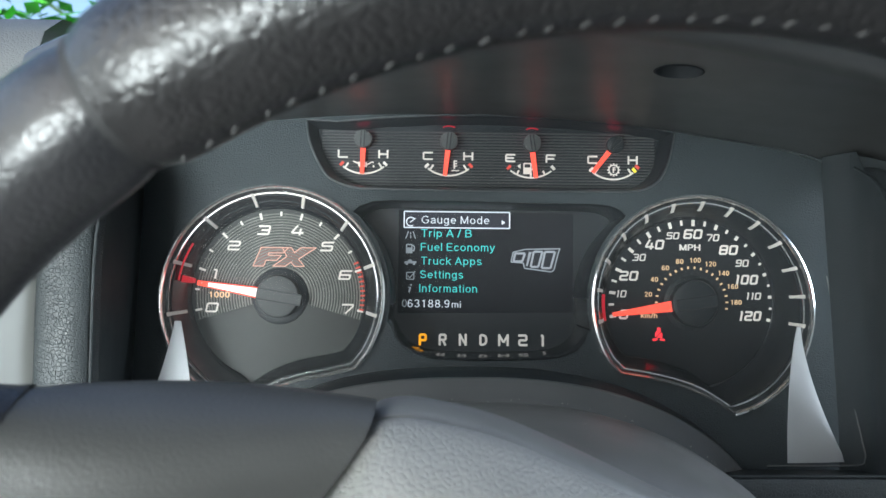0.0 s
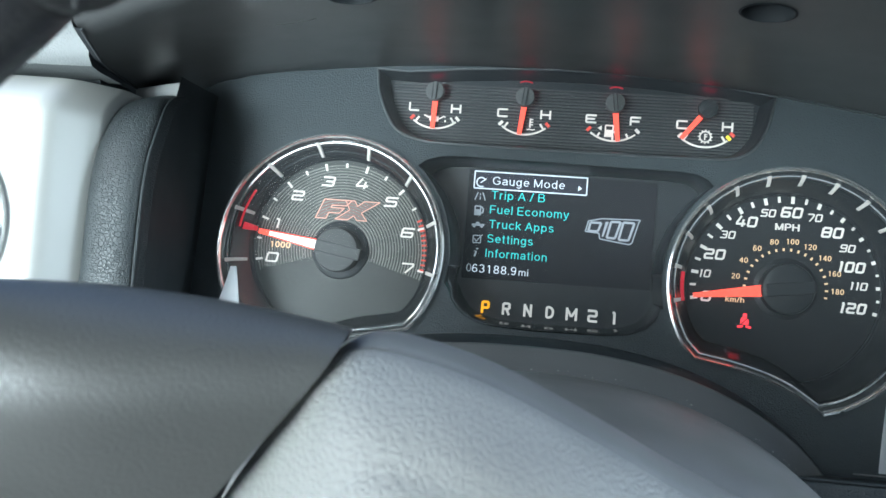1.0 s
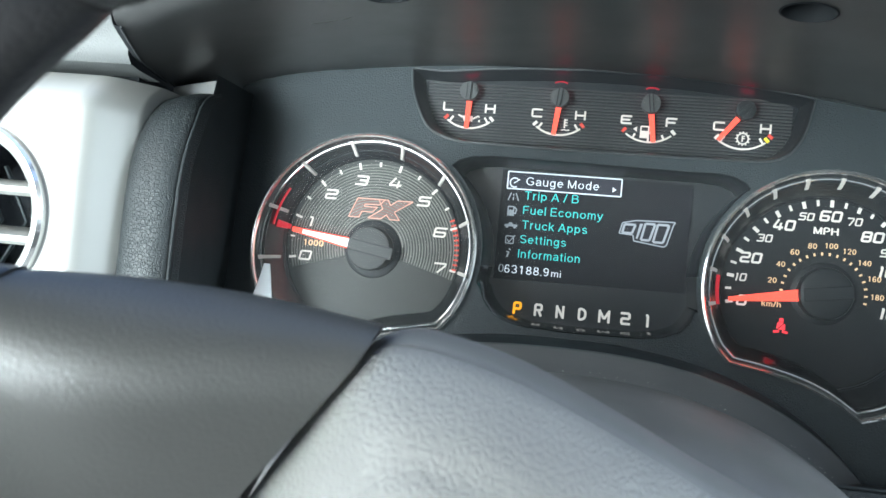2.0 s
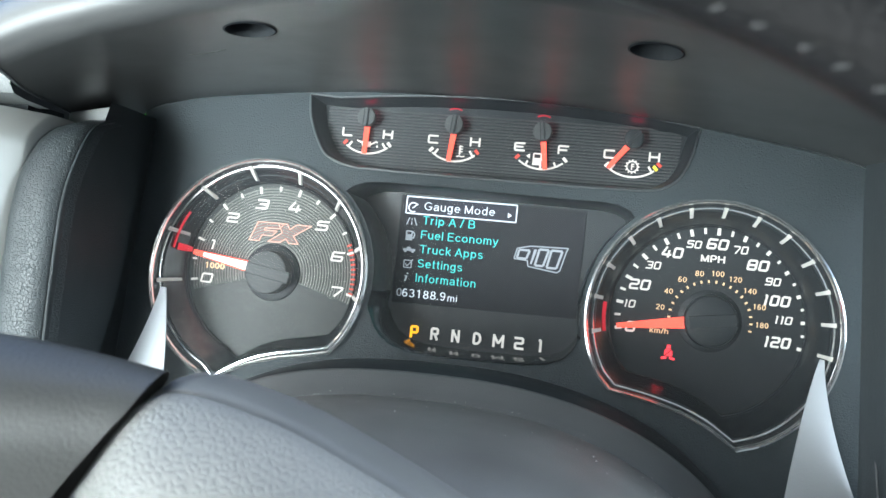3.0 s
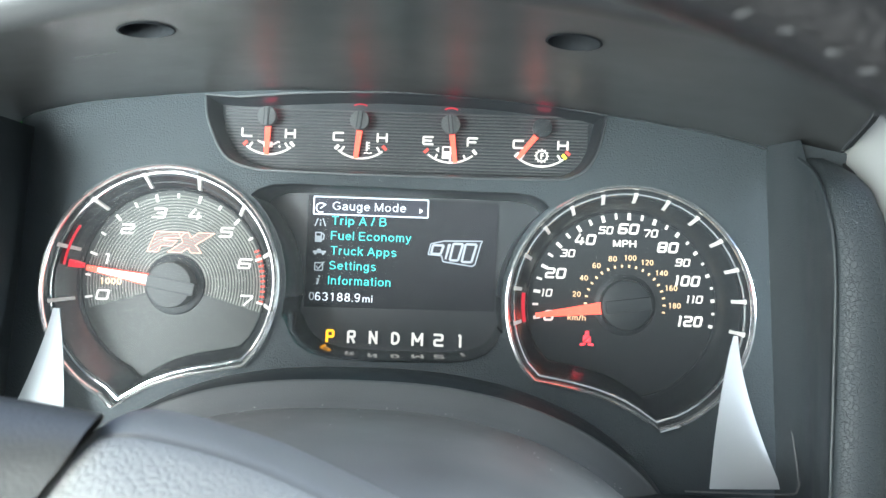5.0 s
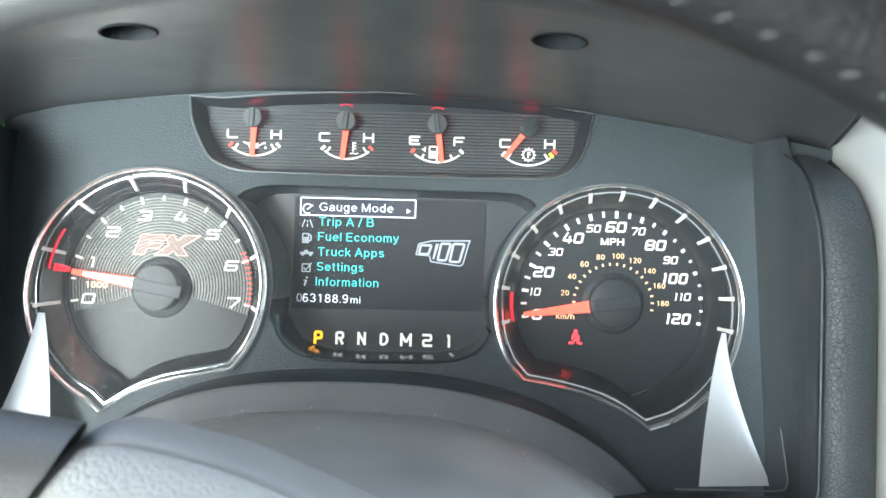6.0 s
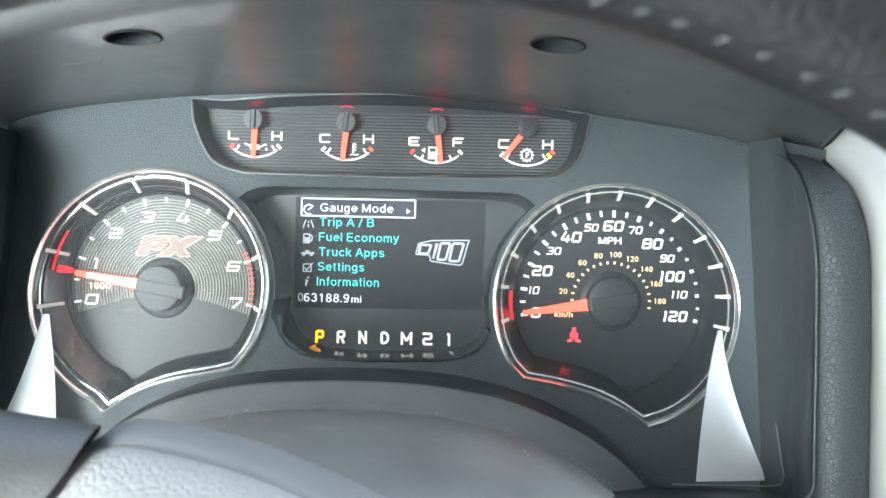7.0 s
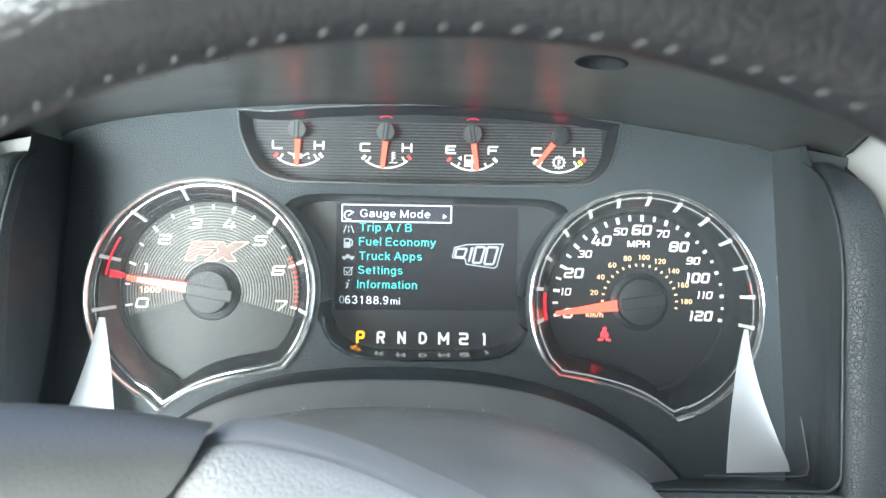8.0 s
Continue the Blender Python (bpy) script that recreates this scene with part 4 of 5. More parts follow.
def build_tach(cl):
    yf = -0.0110
    face = dial(cl, "tachometer", "dark ribbed tachometer with chrome ring, zero to seven", TACH_OUT, TC, yf, M_FACE)
    bm = bmesh.new()
    for k in range(21):
        r = 0.0135 + 0.00142 * k
        arc_band(TF[0], TF[1], r, r + 0.00062, -16, 197, yf - 0.0005, yf, 64, bm)
    part("groove_rings", bm, M_GROOVE, face, "fine concentric machined rings")
    step = 200 / 7
    for k in range(8):
        a = 190 - step * k
        ca, sa = math.cos(radians(a)), math.sin(radians(a))
        part("tick", bar(TF[0] + 0.0402 * ca, TF[1] + 0.0402 * sa, TF[0] + 0.0436 * ca, TF[1] + 0.0436 * sa, 0.0011, 0.0011, yf - 0.0009, yf), M_WHITE, face, smooth=False)
        chrome_tick(face, TC, 0.0552, TF, a, yf)
        r = 0.0350 if k not in (3, 4) else 0.0348
        part("numeral", square_text(str(k), width=0.0040 if k == 1 else 0.0062, cap=0.0050, shear=0.22, x=TF[0] + r * ca, y=yf - 0.0010, z=TF[1] + r * sa - 0.0025, weight=0.18), M_WHITE, face,
             smooth=False)
    for k in range(7):
        if k == 6:
            continue
        a = 190 - step * (k + 0.5)
        ca, sa = math.cos(radians(a)), math.sin(radians(a))
        part("small_tick", bar(TF[0] + 0.0412 * ca, TF[1] + 0.0412 * sa, TF[0] + 0.0433 * ca, TF[1] + 0.0433 * sa, 0.0009, 0.0009, yf - 0.0009, yf), M_WHITE, face, smooth=False)
    # red zone
    bm = bmesh.new()
    for k in range(11):
        a = 24 - 3.3 * k
        ca, sa = math.cos(radians(a)), math.sin(radians(a))
        bar(TF[0] + 0.0412 * ca, TF[1] + 0.0412 * sa, TF[0] + 0.0440 * ca, TF[1] + 0.0440 * sa, 0.0008, 0.0008, yf - 0.0010, yf, bm)
    arc_band(TF[0], TF[1], 0.0434, 0.0440, -10, 18, yf - 0.0010, yf, 16, bm)
    part("red_zone", bm, M_REDDIM, face, "red line marks", smooth=False)
    part("unit_text", menu_text("1000", 0.0105, 0.0030, TF[0] - 0.0362, yf - 0.0008, TF[1] - 0.0010, 0.15, 0.0003), M_AMBERNUM, face, smooth=False)
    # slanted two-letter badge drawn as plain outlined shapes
    bx, bz = TF[0] + 0.0010, TF[1] + 0.0195
    first = [(-0.0150, -0.0042), (-0.0110, 0.0054), (0.0030, 0.0054), (0.0004, 0.0026), (-0.0070, 0.0026), (-0.0074, 0.0014), (-0.0006, 0.0014), (-0.0030, -0.0012), (-0.0084, -0.0012), (-0.0096, -0.0042)]
    second = [(-0.0050, -0.0042), (0.0022, 0.0008), (-0.0002, 0.0054), (0.0046, 0.0054), (0.0060, 0.0028), (0.0094, 0.0054), (0.0172, 0.0054), (0.0082, -0.0004), (0.0112, -0.0042), (0.0062, -0.0042),
              (0.0044, -0.0020), (0.0014, -0.0042)]
    badge = part("badge", prism([(bx + x, bz + z) for x, z in first], yf - 0.0003, yf), M_BADGE, face, "dull salmon slanted badge", smooth=False)
    part("badge_wing", prism([(bx + x, bz + z) for x, z in second], yf - 0.0004, yf), M_BADGE, badge, smooth=False)
    for shape in (first, second):
        bm = bmesh.new()
        for p, q in zip(shape, shape[1:] + shape[:1]):
            bar(bx + p[0], bz + p[1], bx + q[0], bz + q[1], 0.00042, 0.00042, yf - 0.0010, yf - 0.0003, bm)
        part("badge_edge", bm, M_REDEDGE, badge, "thin salmon outline", smooth=False)
    needle(face, TF, 171, 0.0105, 0.0418, 0.0056, 0.0024, yf - 0.0045)
    part("needle_well", disc(TF[0], TF[1], 0.0148, yf - 0.0012, yf), M_HUBDARK, face)
    part("needle_hub", disc(TF[0], TF[1], 0.0108, yf - 0.0095, yf - 0.0012, dome=0.0003), M_HUB, face, "grey needle cap with a bar")
    bm = bar(TF[0] - 0.0104 * math.cos(radians(9)), TF[1] + 0.0104 * math.sin(radians(9)), TF[0] + 0.0125 * math.cos(radians(9)), TF[1] - 0.0125 * math.sin(radians(9)), 0.0058, 0.0058, yf - 0.0104, yf - 0.0060)
    part("needle_bar", bm, M_HUB, face, bevel=0.0004)
    slots(face, TF, -9, 0.0102, 0.0118, 0.0052, yf - 0.0106)
    arc = smooth_path([(-0.0655, -0.0525, 0), (-0.0775, -0.0553, 0), (-0.0930, -0.0585, 0), (-0.1085, -0.0640, 0), (-0.1240, -0.0735, 0)], 8)
    part("lower_trim", tube([(TC[0] + (p.x - TC[0]) * 0.835, yf - 0.0034, TC[1] + (p.y - TC[1]) * 0.835) for p in arc[:-3]], 0.0006, n=8), M_CHROME, face, "thin chrome line")
    # glowing arc and bar painted in for the needle's reflection on the bezel wall
    part("rim_reflection", arc_band(TF[0], TF[1], 0.0488, 0.0494, 148, 171, -0.0236, -0.0222, 12), M_NEEDLEGLINT, face, "thin painted needle reflection on the bezel")
    ca, sa = math.cos(radians(170)), math.sin(radians(170))
    part("rim_reflection", bar(TF[0] + 0.0428 * ca, TF[1] + 0.0428 * sa, TF[0] + 0.0484 * ca, TF[1] + 0.0484 * sa, 0.0022, 0.0036, -0.0204, -0.0150), M_NEEDLEGLINT, face, "painted needle reflection on the bezel", smooth=False)


def build_speedo(cl):
    yf = -0.0050
    face = dial(cl, "speedometer", "black speedometer with chrome ring, zero to one hundred twenty miles", SPEED_OUT, SC, yf, M_FACE_S)

    def ang(mph):
        return 190 - 202 * mph / 120
    for k in range(25):
        mph = 5 * k
        a = ang(mph)
        ca, sa = math.cos(radians(a)), math.sin(radians(a))
        major = mph % 10 == 0
        r0, w = (0.0402, 0.0015) if major else (0.0407, 0.0011)
        part("tick" if major else "small_tick", bar(SF[0] + r0 * ca, SF[1] + r0 * sa, SF[0] + 0.0434 * ca, SF[1] + 0.0434 * sa, w, w, yf - 0.0006, yf), M_WHITE, face, smooth=False)
        if major:
            chrome_tick(face, SC, 0.0548, SF, a, yf, 0.872)
    radii = {10: 0.0372, 30: 0.0362, 50: 0.0364, 80: 0.0339, 90: 0.0338, 100: 0.0308, 110: 0.0324, 120: 0.0311}
    for mph in range(0, 121, 10):
        a = ang(mph)
        ca, sa = math.cos(radians(a)), math.sin(radians(a))
        big = mph % 20 == 0
        cap = 0.0051 if big else 0.0037
        n = len(str(mph))
        w = {10: 0.0053, 100: 0.0120, 110: 0.0078, 120: 0.0117, 0: 0.0046}.get(mph, (0.0048 if big else 0.0033) * n)
        r = radii.get(mph, 0.0360)
        part("numeral", square_text(str(mph), width=w, cap=cap, shear=0.18, x=SF[0] + r * ca, y=yf - 0.0007, z=SF[1] + r * sa - cap / 2 + {100: 0.0011, 110: 0.0012, 20: -0.0006}.get(mph, 0.0),
                                     weight=0.195 if big else 0.175), M_WHITE, face, smooth=False)
    part("unit_text", menu_text("MPH", 0.0108, 0.0032, SF[0] - 0.0064, yf - 0.0007, SF[1] + 0.0274, 0.17, 0.0003), M_WHITE, face, smooth=False)
    part("unit_text", menu_text("km/h", 0.0085, 0.0025, SF[0] - 0.0266, yf - 0.0007, SF[1] - 0.0080, 0.13, 0.0003), M_AMBERNUM, face, smooth=False)
    for kmh in range(10, 191, 10):
        a = ang(kmh / 1.609)
        ca, sa = math.cos(radians(a)), math.sin(radians(a))
        part("inner_tick", bar(SF[0] + 0.0178 * ca, SF[1] + 0.0178 * sa, SF[0] + 0.0191 * ca, SF[1] + 0.0191 * sa, 0.0008, 0.0008, yf - 0.0006, yf), M_AMBERNUM, face, smooth=False)
        if kmh % 20 == 0:
            n = len(str(kmh))
            r = 0.0224 + 0.0008 * abs(ca)
            part("small_numeral", menu_text(str(kmh), 0.0019 * n, 0.0025, SF[0] + r * ca - 0.00095 * n, yf - 0.0007, SF[1] + r * sa - 0.0013, 0.13, 0.0003), M_AMBERNUM, face, smooth=False)
    needle(face, SF, 188.5, 0.0080, 0.0425, 0.0058, 0.0020, yf - 0.0050, core=False)
    part("needle_well", disc(SF[0], SF[1], 0.0150, yf - 0.0008, yf), M_FACE_S, face)
    part("needle_hub", disc(SF[0], SF[1], 0.0120, yf - 0.0075, yf - 0.0008, dome=0.0003), M_HUBDARK, face, "black needle cap")
    a = radians(8.5)
    part("needle_bar", bar(SF[0] - 0.0100 * math.cos(a), SF[1] - 0.0100 * math.sin(a), SF[0] + 0.0115 * math.cos(a), SF[1] + 0.0115 * math.sin(a), 0.0060, 0.0060, yf - 0.0084, yf - 0.0050), M_HUBDARK, face, bevel=0.0004)
    # seat-belt warning lamp as a plain red symbol
    wx, wz = 0.0893, -0.0362
    bm = prism([(wx - 0.0018, wz - 0.0013), (wx + 0.0012, wz + 0.0018), (wx - 0.0012, wz + 0.0018), (wx - 0.0017, wz + 0.0010)], yf - 0.0006, yf)
    prism([(wx - 0.0011, wz - 0.0015), (wx + 0.0018, wz - 0.0015), (wx + 0.0018, wz + 0.0008), (wx + 0.0015, wz + 0.0012)], yf - 0.0006, yf, bm)
    bar(wx - 0.0031, wz - 0.0027, wx - 0.0007, wz - 0.0023, 0.0010, 0.0010, yf - 0.0006, yf, bm)
    bar(wx + 0.0031, wz - 0.0027, wx + 0.0007, wz - 0.0023, 0.0010, 0.0010, yf - 0.0006, yf, bm)
    bar(wx - 0.0008, wz + 0.0029, wx + 0.0008, wz + 0.0029, 0.0016, 0.0016, yf - 0.0006, yf, bm)
    part("warning_lamp", bm, M_WARN, face, "small red seat-belt warning symbol", smooth=False)
    # glowing patch painted in for the needle's red reflection
    part("rim_reflection", arc_band(SF[0], SF[1], 0.0476, 0.0498, 175, 191, -0.0165, -0.0155, 12), M_NEEDLEGLINT, face, "painted needle reflection on the bezel")


def build_pod(cl):
    inner = [(x * 0.955, 0.0545 + (z - 0.0545) * 0.86) for x, z in POD_OUT]
    frame_ob = part("gauge_pod", loft([(POD_OUT, None, -0.0012), ([(x * 0.992, 0.055 + (z - 0.055) * 0.97) for x, z in POD_OUT], None, -0.0016),
                                       ([(x * 0.980, 0.055 + (z - 0.055) * 0.93) for x, z in POD_OUT], None, 0.0005), (inner, -0.0085, 0.0),
                                       ([(x * 0.95, 0.0545 + (z - 0.0545) * 0.84) for x, z in POD_OUT], -0.0075, 0.0)]), M_BEZEL, cl, "dark bevelled gauge pod frame")
    part("lip", tube([(x, mask_y(z) - 0.0012, z) for x, z in POD_OUT], 0.0005, n=6, closed=True), M_LIP, frame_ob, "thin grey edge of the pod")
    bm = bmesh.new()
    bm.faces.new([bm.verts.new((x, -0.0078, z)) for x, z in inner])
    part("pod_face", bm, M_BEZEL, frame_ob, smooth=False)
    bm = bmesh.new()
    z = 0.0385
    while z < 0.0680:
        half_l = -0.0868 + 0.35 * max(0.0, 0.0480 - z) + (0.6 * max(0.0, 0.0430 - z)) if z < 0.0480 else -0.0868
        half_r = 0.0860 - 0.30 * max(0.0, 0.0500 - z)
        prism([(half_l, z), (half_r, z), (half_r, z + 0.00075), (half_l, z + 0.00075)], -0.0088, -0.0078, bm)
        z += 0.00152
    part("ribbing", bm, M_RIB, frame_ob, "fine horizontal machined ribs", smooth=False)
    yf = -0.0090
    data = ((-0.0652, 0.0630, "L", "H", 268, "oil_gauge"), (-0.0212, 0.0624, "C", "H", 264, "coolant_gauge"),
            (0.0216, 0.0618, "E", "F", 278, "fuel_gauge"), (0.0643, 0.0614, "C", "H", 232, "transmission_gauge"))
    for gx, gz, t0, t1, a, nm in data:
        bm = arc_band(gx, gz, 0.0168, 0.0176, 232, 308, yf - 0.0006, yf, 20)
        g = part(nm, bm, M_WHITE, cl, "small lit " + nm.replace("_", " ") + " scale", smooth=False)
        for k in ((236, 304) if nm != "fuel_gauge" else (245, 270, 295)):
            ca, sa = math.cos(radians(k)), math.sin(radians(k))
            r0 = 0.0140 if nm != "fuel_gauge" else 0.0148
            part("end_mark", bar(gx + r0 * ca, gz + r0 * sa, gx + 0.0176 * ca, gz + 0.0176 * sa, 0.0009, 0.0009, yf - 0.0006, yf), M_WHITE, g, smooth=False)
        marks = {"oil_gauge": ((227, M_REDDIM), (313, M_WHITE)), "coolant_gauge": ((227, M_WHITE), (314, M_REDDIM)), "fuel_gauge": ((226, M_REDDIM), (314, M_WHITE)),
                 "transmission_gauge": ((227, M_WHITE), (312, M_YELLOW), (320, M_REDDIM))}[nm]
        for k, mm in marks:
            ca, sa = math.cos(radians(k)), math.sin(radians(k))
            part("colour_mark", bar(gx + 0.0152 * ca, gz + 0.0152 * sa, gx + 0.0178 * ca, gz + 0.0178 * sa, 0.0014, 0.0014, yf - 0.0006, yf), mm, g, smooth=False)
        for ch, dx in ((t0, -0.0108), (t1, 0.0102)):
            part("letter", square_text(ch, width=0.0052, cap=0.0043, x=gx + dx, y=yf - 0.0006, z=gz - 0.0092, weight=0.2), M_WHITE, g, smooth=False)
        # small symbol under the needle
        bm = bmesh.new()
        lo, hi = yf - 0.0005, yf
        if nm == "fuel_gauge":
            for q in ((-0.0036, -0.0150, -0.0036, -0.0098), (-0.0036, -0.0098, 0.0000, -0.0098), (0.0000, -0.0098, 0.0000, -0.0150), (0.0003, -0.0150, -0.0040, -0.0150),
                      (-0.0036, -0.0122, 0.0000, -0.0122), (0.0000, -0.0128, 0.0013, -0.0128), (0.0013, -0.0128, 0.0013, -0.0106)):
                bar(gx + q[0], gz + q[1], gx + q[2], gz + q[3], 0.0006, 0.0006, lo, hi, bm)
            prism([(gx - 0.0034, gz - 0.0149), (gx - 0.0002, gz - 0.0149), (gx - 0.0002, gz - 0.0123), (gx - 0.0034, gz - 0.0123)], lo, hi, bm)
            prism([(gx - 0.0072, gz - 0.0112), (gx - 0.0054, gz - 0.0100), (gx - 0.0054, gz - 0.0124)], lo, hi, bm)
        elif nm == "transmission_gauge":
            cx, cz = gx + 0.0004, gz - 0.0122
            arc_band(cx, cz, 0.0022, 0.0028, 0, 360, lo, hi, 24, bm)
            for k in range(12):
                c8, s8 = math.cos(k * math.pi / 6), math.sin(k * math.pi / 6)
                bar(cx + 0.0027 * c8, cz + 0.0027 * s8, cx + 0.0034 * c8, cz + 0.0034 * s8, 0.0007, 0.0005, lo, hi, bm)
            bar(cx - 0.0002, cz - 0.0015, cx - 0.0002, cz + 0.0014, 0.0006, 0.0006, lo, hi, bm)
            bar(cx - 0.0002, cz + 0.0011, cx + 0.0009, cz + 0.0011, 0.0005, 0.0005, lo, hi, bm)
            bar(cx - 0.0002, cz + 0.0001, cx + 0.0009, cz + 0.0001, 0.0005, 0.0005, lo, hi, bm)
        elif nm == "coolant_gauge":
            bar(gx + 0.0030, gz - 0.0136, gx + 0.0030, gz - 0.0092, 0.0007, 0.0007, lo, hi, bm)
            for k in range(3):
                bar(gx + 0.0032, gz - 0.0096 - 0.0013 * k, gx + 0.0044, gz - 0.0096 - 0.0013 * k, 0.0005, 0.0005, lo, hi, bm)
            for k in range(3):
                bar(gx + 0.0016 + 0.0013 * k, gz - 0.0147 + 0.0004 * (k % 2), gx + 0.0029 + 0.0013 * k, gz - 0.0143 - 0.0004 * (k % 2), 0.0005, 0.0005, lo, hi, bm)
        else:
            prism([(gx - 0.0032, gz - 0.0112), (gx + 0.0018, gz - 0.0112), (gx + 0.0018, gz - 0.0138), (gx - 0.0024, gz - 0.0138)], lo, hi, bm)
            bar(gx - 0.0030, gz - 0.0118, gx - 0.0054, gz - 0.0108, 0.0008, 0.0006, lo, hi, bm)
            bar(gx + 0.0018, gz - 0.0126, gx + 0.0046, gz - 0.0110, 0.0006, 0.0006, lo, hi, bm)
            bar(gx + 0.0046, gz - 0.0110, gx + 0.0052, gz - 0.0116, 0.0006, 0.0006, lo, hi, bm)
            disc_pts = [(gx + 0.0052 + 0.0005 * math.cos(k * math.pi / 4), gz - 0.0134 + 0.0006 * math.sin(k * math.pi / 4)) for k in range(8)]
            prism(disc_pts, lo, hi, bm)
        part("symbol", bm, M_WHITE, g, smooth=False)
        needle(g, (gx, gz), a, 0.0035, 0.0176, 0.0026, 0.0020, yf - 0.0030, core=False)
        part("needle_hub", disc(gx, gz, 0.0046, yf - 0.0072, yf - 0.0040, 28, dome=0.0002), M_HUB if nm != "transmission_gauge" else M_HUBDARK, g, "grey needle cap")
        ca, sa = math.cos(radians(a)), math.sin(radians(a))
        part("needle_bar", bar(gx - 0.0044 * ca, gz - 0.0044 * sa, gx + 0.0044 * ca, gz + 0.0044 * sa, 0.0024, 0.0024, yf - 0.0080, yf - 0.0050), M_HUB if nm != "transmission_gauge" else M_HUBDARK, g,
             bevel=0.0003)
        part("cap_glow", arc_band(gx, gz, 0.0020, 0.0038, 35, 145, yf - 0.0040, yf - 0.0004, 12), M_CAPGLOW, g, "red glow leaking behind the needle cap")
        # glowing arcs put in for red light falling on the pod's bezel
        if nm in ("coolant_gauge", "fuel_gauge"):
            part("light_leak", arc_band(gx, gz + 0.0014, 0.0062, 0.0068, 62, 118, -0.0140, -0.0136, 10), M_LEAK, g, "faint glowing arc for red light on the bezel")
        slots(g, (gx, gz), a, 0.0042, 0.0042, 0.0017, yf - 0.0083)


def build_display(cl):
    inner = [(x * 0.975, -0.008 + (z + 0.008) * 0.97) for x, z in DISP_OUT]
    rings = [(DISP_OUT, None, -0.0008), ([(x * 0.995, -0.008 + (z + 0.008) * 0.992) for x, z in DISP_OUT], None, -0.0012), (inner, None, 0.002),
             ([(x * 0.965, -0.008 + (z + 0.008) * 0.955) for x, z in DISP_OUT], 0.0022, 0.0)]

    def recess(keep):
        bm = loft(rings)
        bmesh.ops.delete(bm, geom=[f for f in bm.faces if not keep(f.calc_center_median().z)], context='FACES')
        return bm
    bez = part("display_recess", recess(lambda z: z < -0.02), M_RECESS, cl, "dark glossy recess round the display")
    part("recess_upper", recess(lambda z: z >= -0.02), M_BEZEL, bez)
    bm = bmesh.new()
    bm.faces.new([bm.verts.new((x, 0.0020, z)) for x, z in inner])
    part("recess_face", bm, M_PANEL, bez, smooth=False)
    scr = part("screen", prism([(-0.0470, -0.0266), (0.0452, -0.0254), (0.0453, 0.0268), (-0.0470, 0.0280)], 0.0006, 0.0018), M_SCREEN, cl, "dark colour display showing a menu", smooth=False)
    y = 0.0003
    d = 0.0002
    up = 0.0010
    rows = (("Gauge Mode", -0.0342, 0.0358, 0.0199, M_MENUW), ("Trip A / B", -0.0342, 0.0265, 0.0128, M_CYAN), ("Fuel Economy", -0.0345, 0.0391, 0.0055, M_CYAN),
            ("Truck Apps", -0.0342, 0.0319, -0.0018, M_CYAN), ("Settings", -0.0347, 0.0227, -0.0090, M_CYAN), ("Information", -0.0350, 0.0305, -0.0163, M_CYAN),
            ("63188.9", -0.0411, 0.0222, -0.0243, M_MENUW), ("0", -0.0440, 0.0026, -0.0243, M_MENUG), ("mi", -0.0178, 0.0048, -0.0243, M_MENUW))
    for body, x, w, z, mm in rows:
        part("menu_text", menu_text(body, w, 0.0033 if body == "mi" else 0.0041, x - 0.0008, y, z + up), mm, scr, smooth=False)
    # border of the chosen line
    bm = bmesh.new()
    for a in ((-0.0441, 0.0272, 0.0116, 0.0272), (0.0116, 0.0272, 0.0116, 0.0187), (0.0116, 0.0187, -0.0441, 0.0187), (-0.0441, 0.0187, -0.0441, 0.0272)):
        bar(*a, 0.0006, 0.0006, y, y + d, bm)
    prism([(0.0074, 0.0205), (0.0093, 0.0218), (0.0074, 0.0231)], y, y + d, bm)
    part("selection_frame", bm, M_MENUW, scr, smooth=False)
    part("selection_fill", prism([(-0.0438, 0.0190), (0.0113, 0.0190), (0.0113, 0.0269), (-0.0438, 0.0269)], 0.00045, 0.0006), M_SELECT, scr, smooth=False)
    # icons
    ix = -0.0406

    def icon(bm, mm=M_MENUG):
        part("menu_icon", bm, mm, scr, smooth=False)
    bm = arc_band(ix, 0.0218, 0.0020, 0.0026, 40, 300, y, y + d, 20)
    bar(ix - 0.0004, 0.0214, ix + 0.0024, 0.0236, 0.0005, 0.0005, y, y + d, bm)
    icon(bm, M_MENUW)
    bm = bar(ix - 0.0026, 0.0128, ix - 0.0012, 0.0166, 0.0005, 0.0005, y, y + d)
    bar(ix + 0.0026, 0.0128, ix + 0.0012, 0.0166, 0.0005, 0.0005, y, y + d, bm)
    bar(ix, 0.0130, ix, 0.0146, 0.0005, 0.0005, y, y + d, bm)
    bar(ix, 0.0152, ix, 0.0162, 0.0005, 0.0005, y, y + d, bm)
    icon(bm)
    bm = bmesh.new()
    for q in ((-0.0021, 0.0052, -0.0021, 0.0098), (-0.0021, 0.0097, 0.0007, 0.0097), (0.0007, 0.0098, 0.0007, 0.0052), (0.0010, 0.0054, -0.0024, 0.0054), (-0.0021, 0.0078, 0.0007, 0.0078),
              (0.0007, 0.0064, 0.0017, 0.0064), (0.0017, 0.0062, 0.0021, 0.0084), (0.0021, 0.0084, 0.0011, 0.0095)):
        bar(ix + q[0], q[1], ix + q[2], q[3], 0.0006, 0.0006, y, y + d, bm)
    prism([(ix - 0.0020, 0.0054), (ix + 0.0006, 0.0054), (ix + 0.0006, 0.0077), (ix - 0.0020, 0.0077)], y, y + d, bm)
    icon(bm)
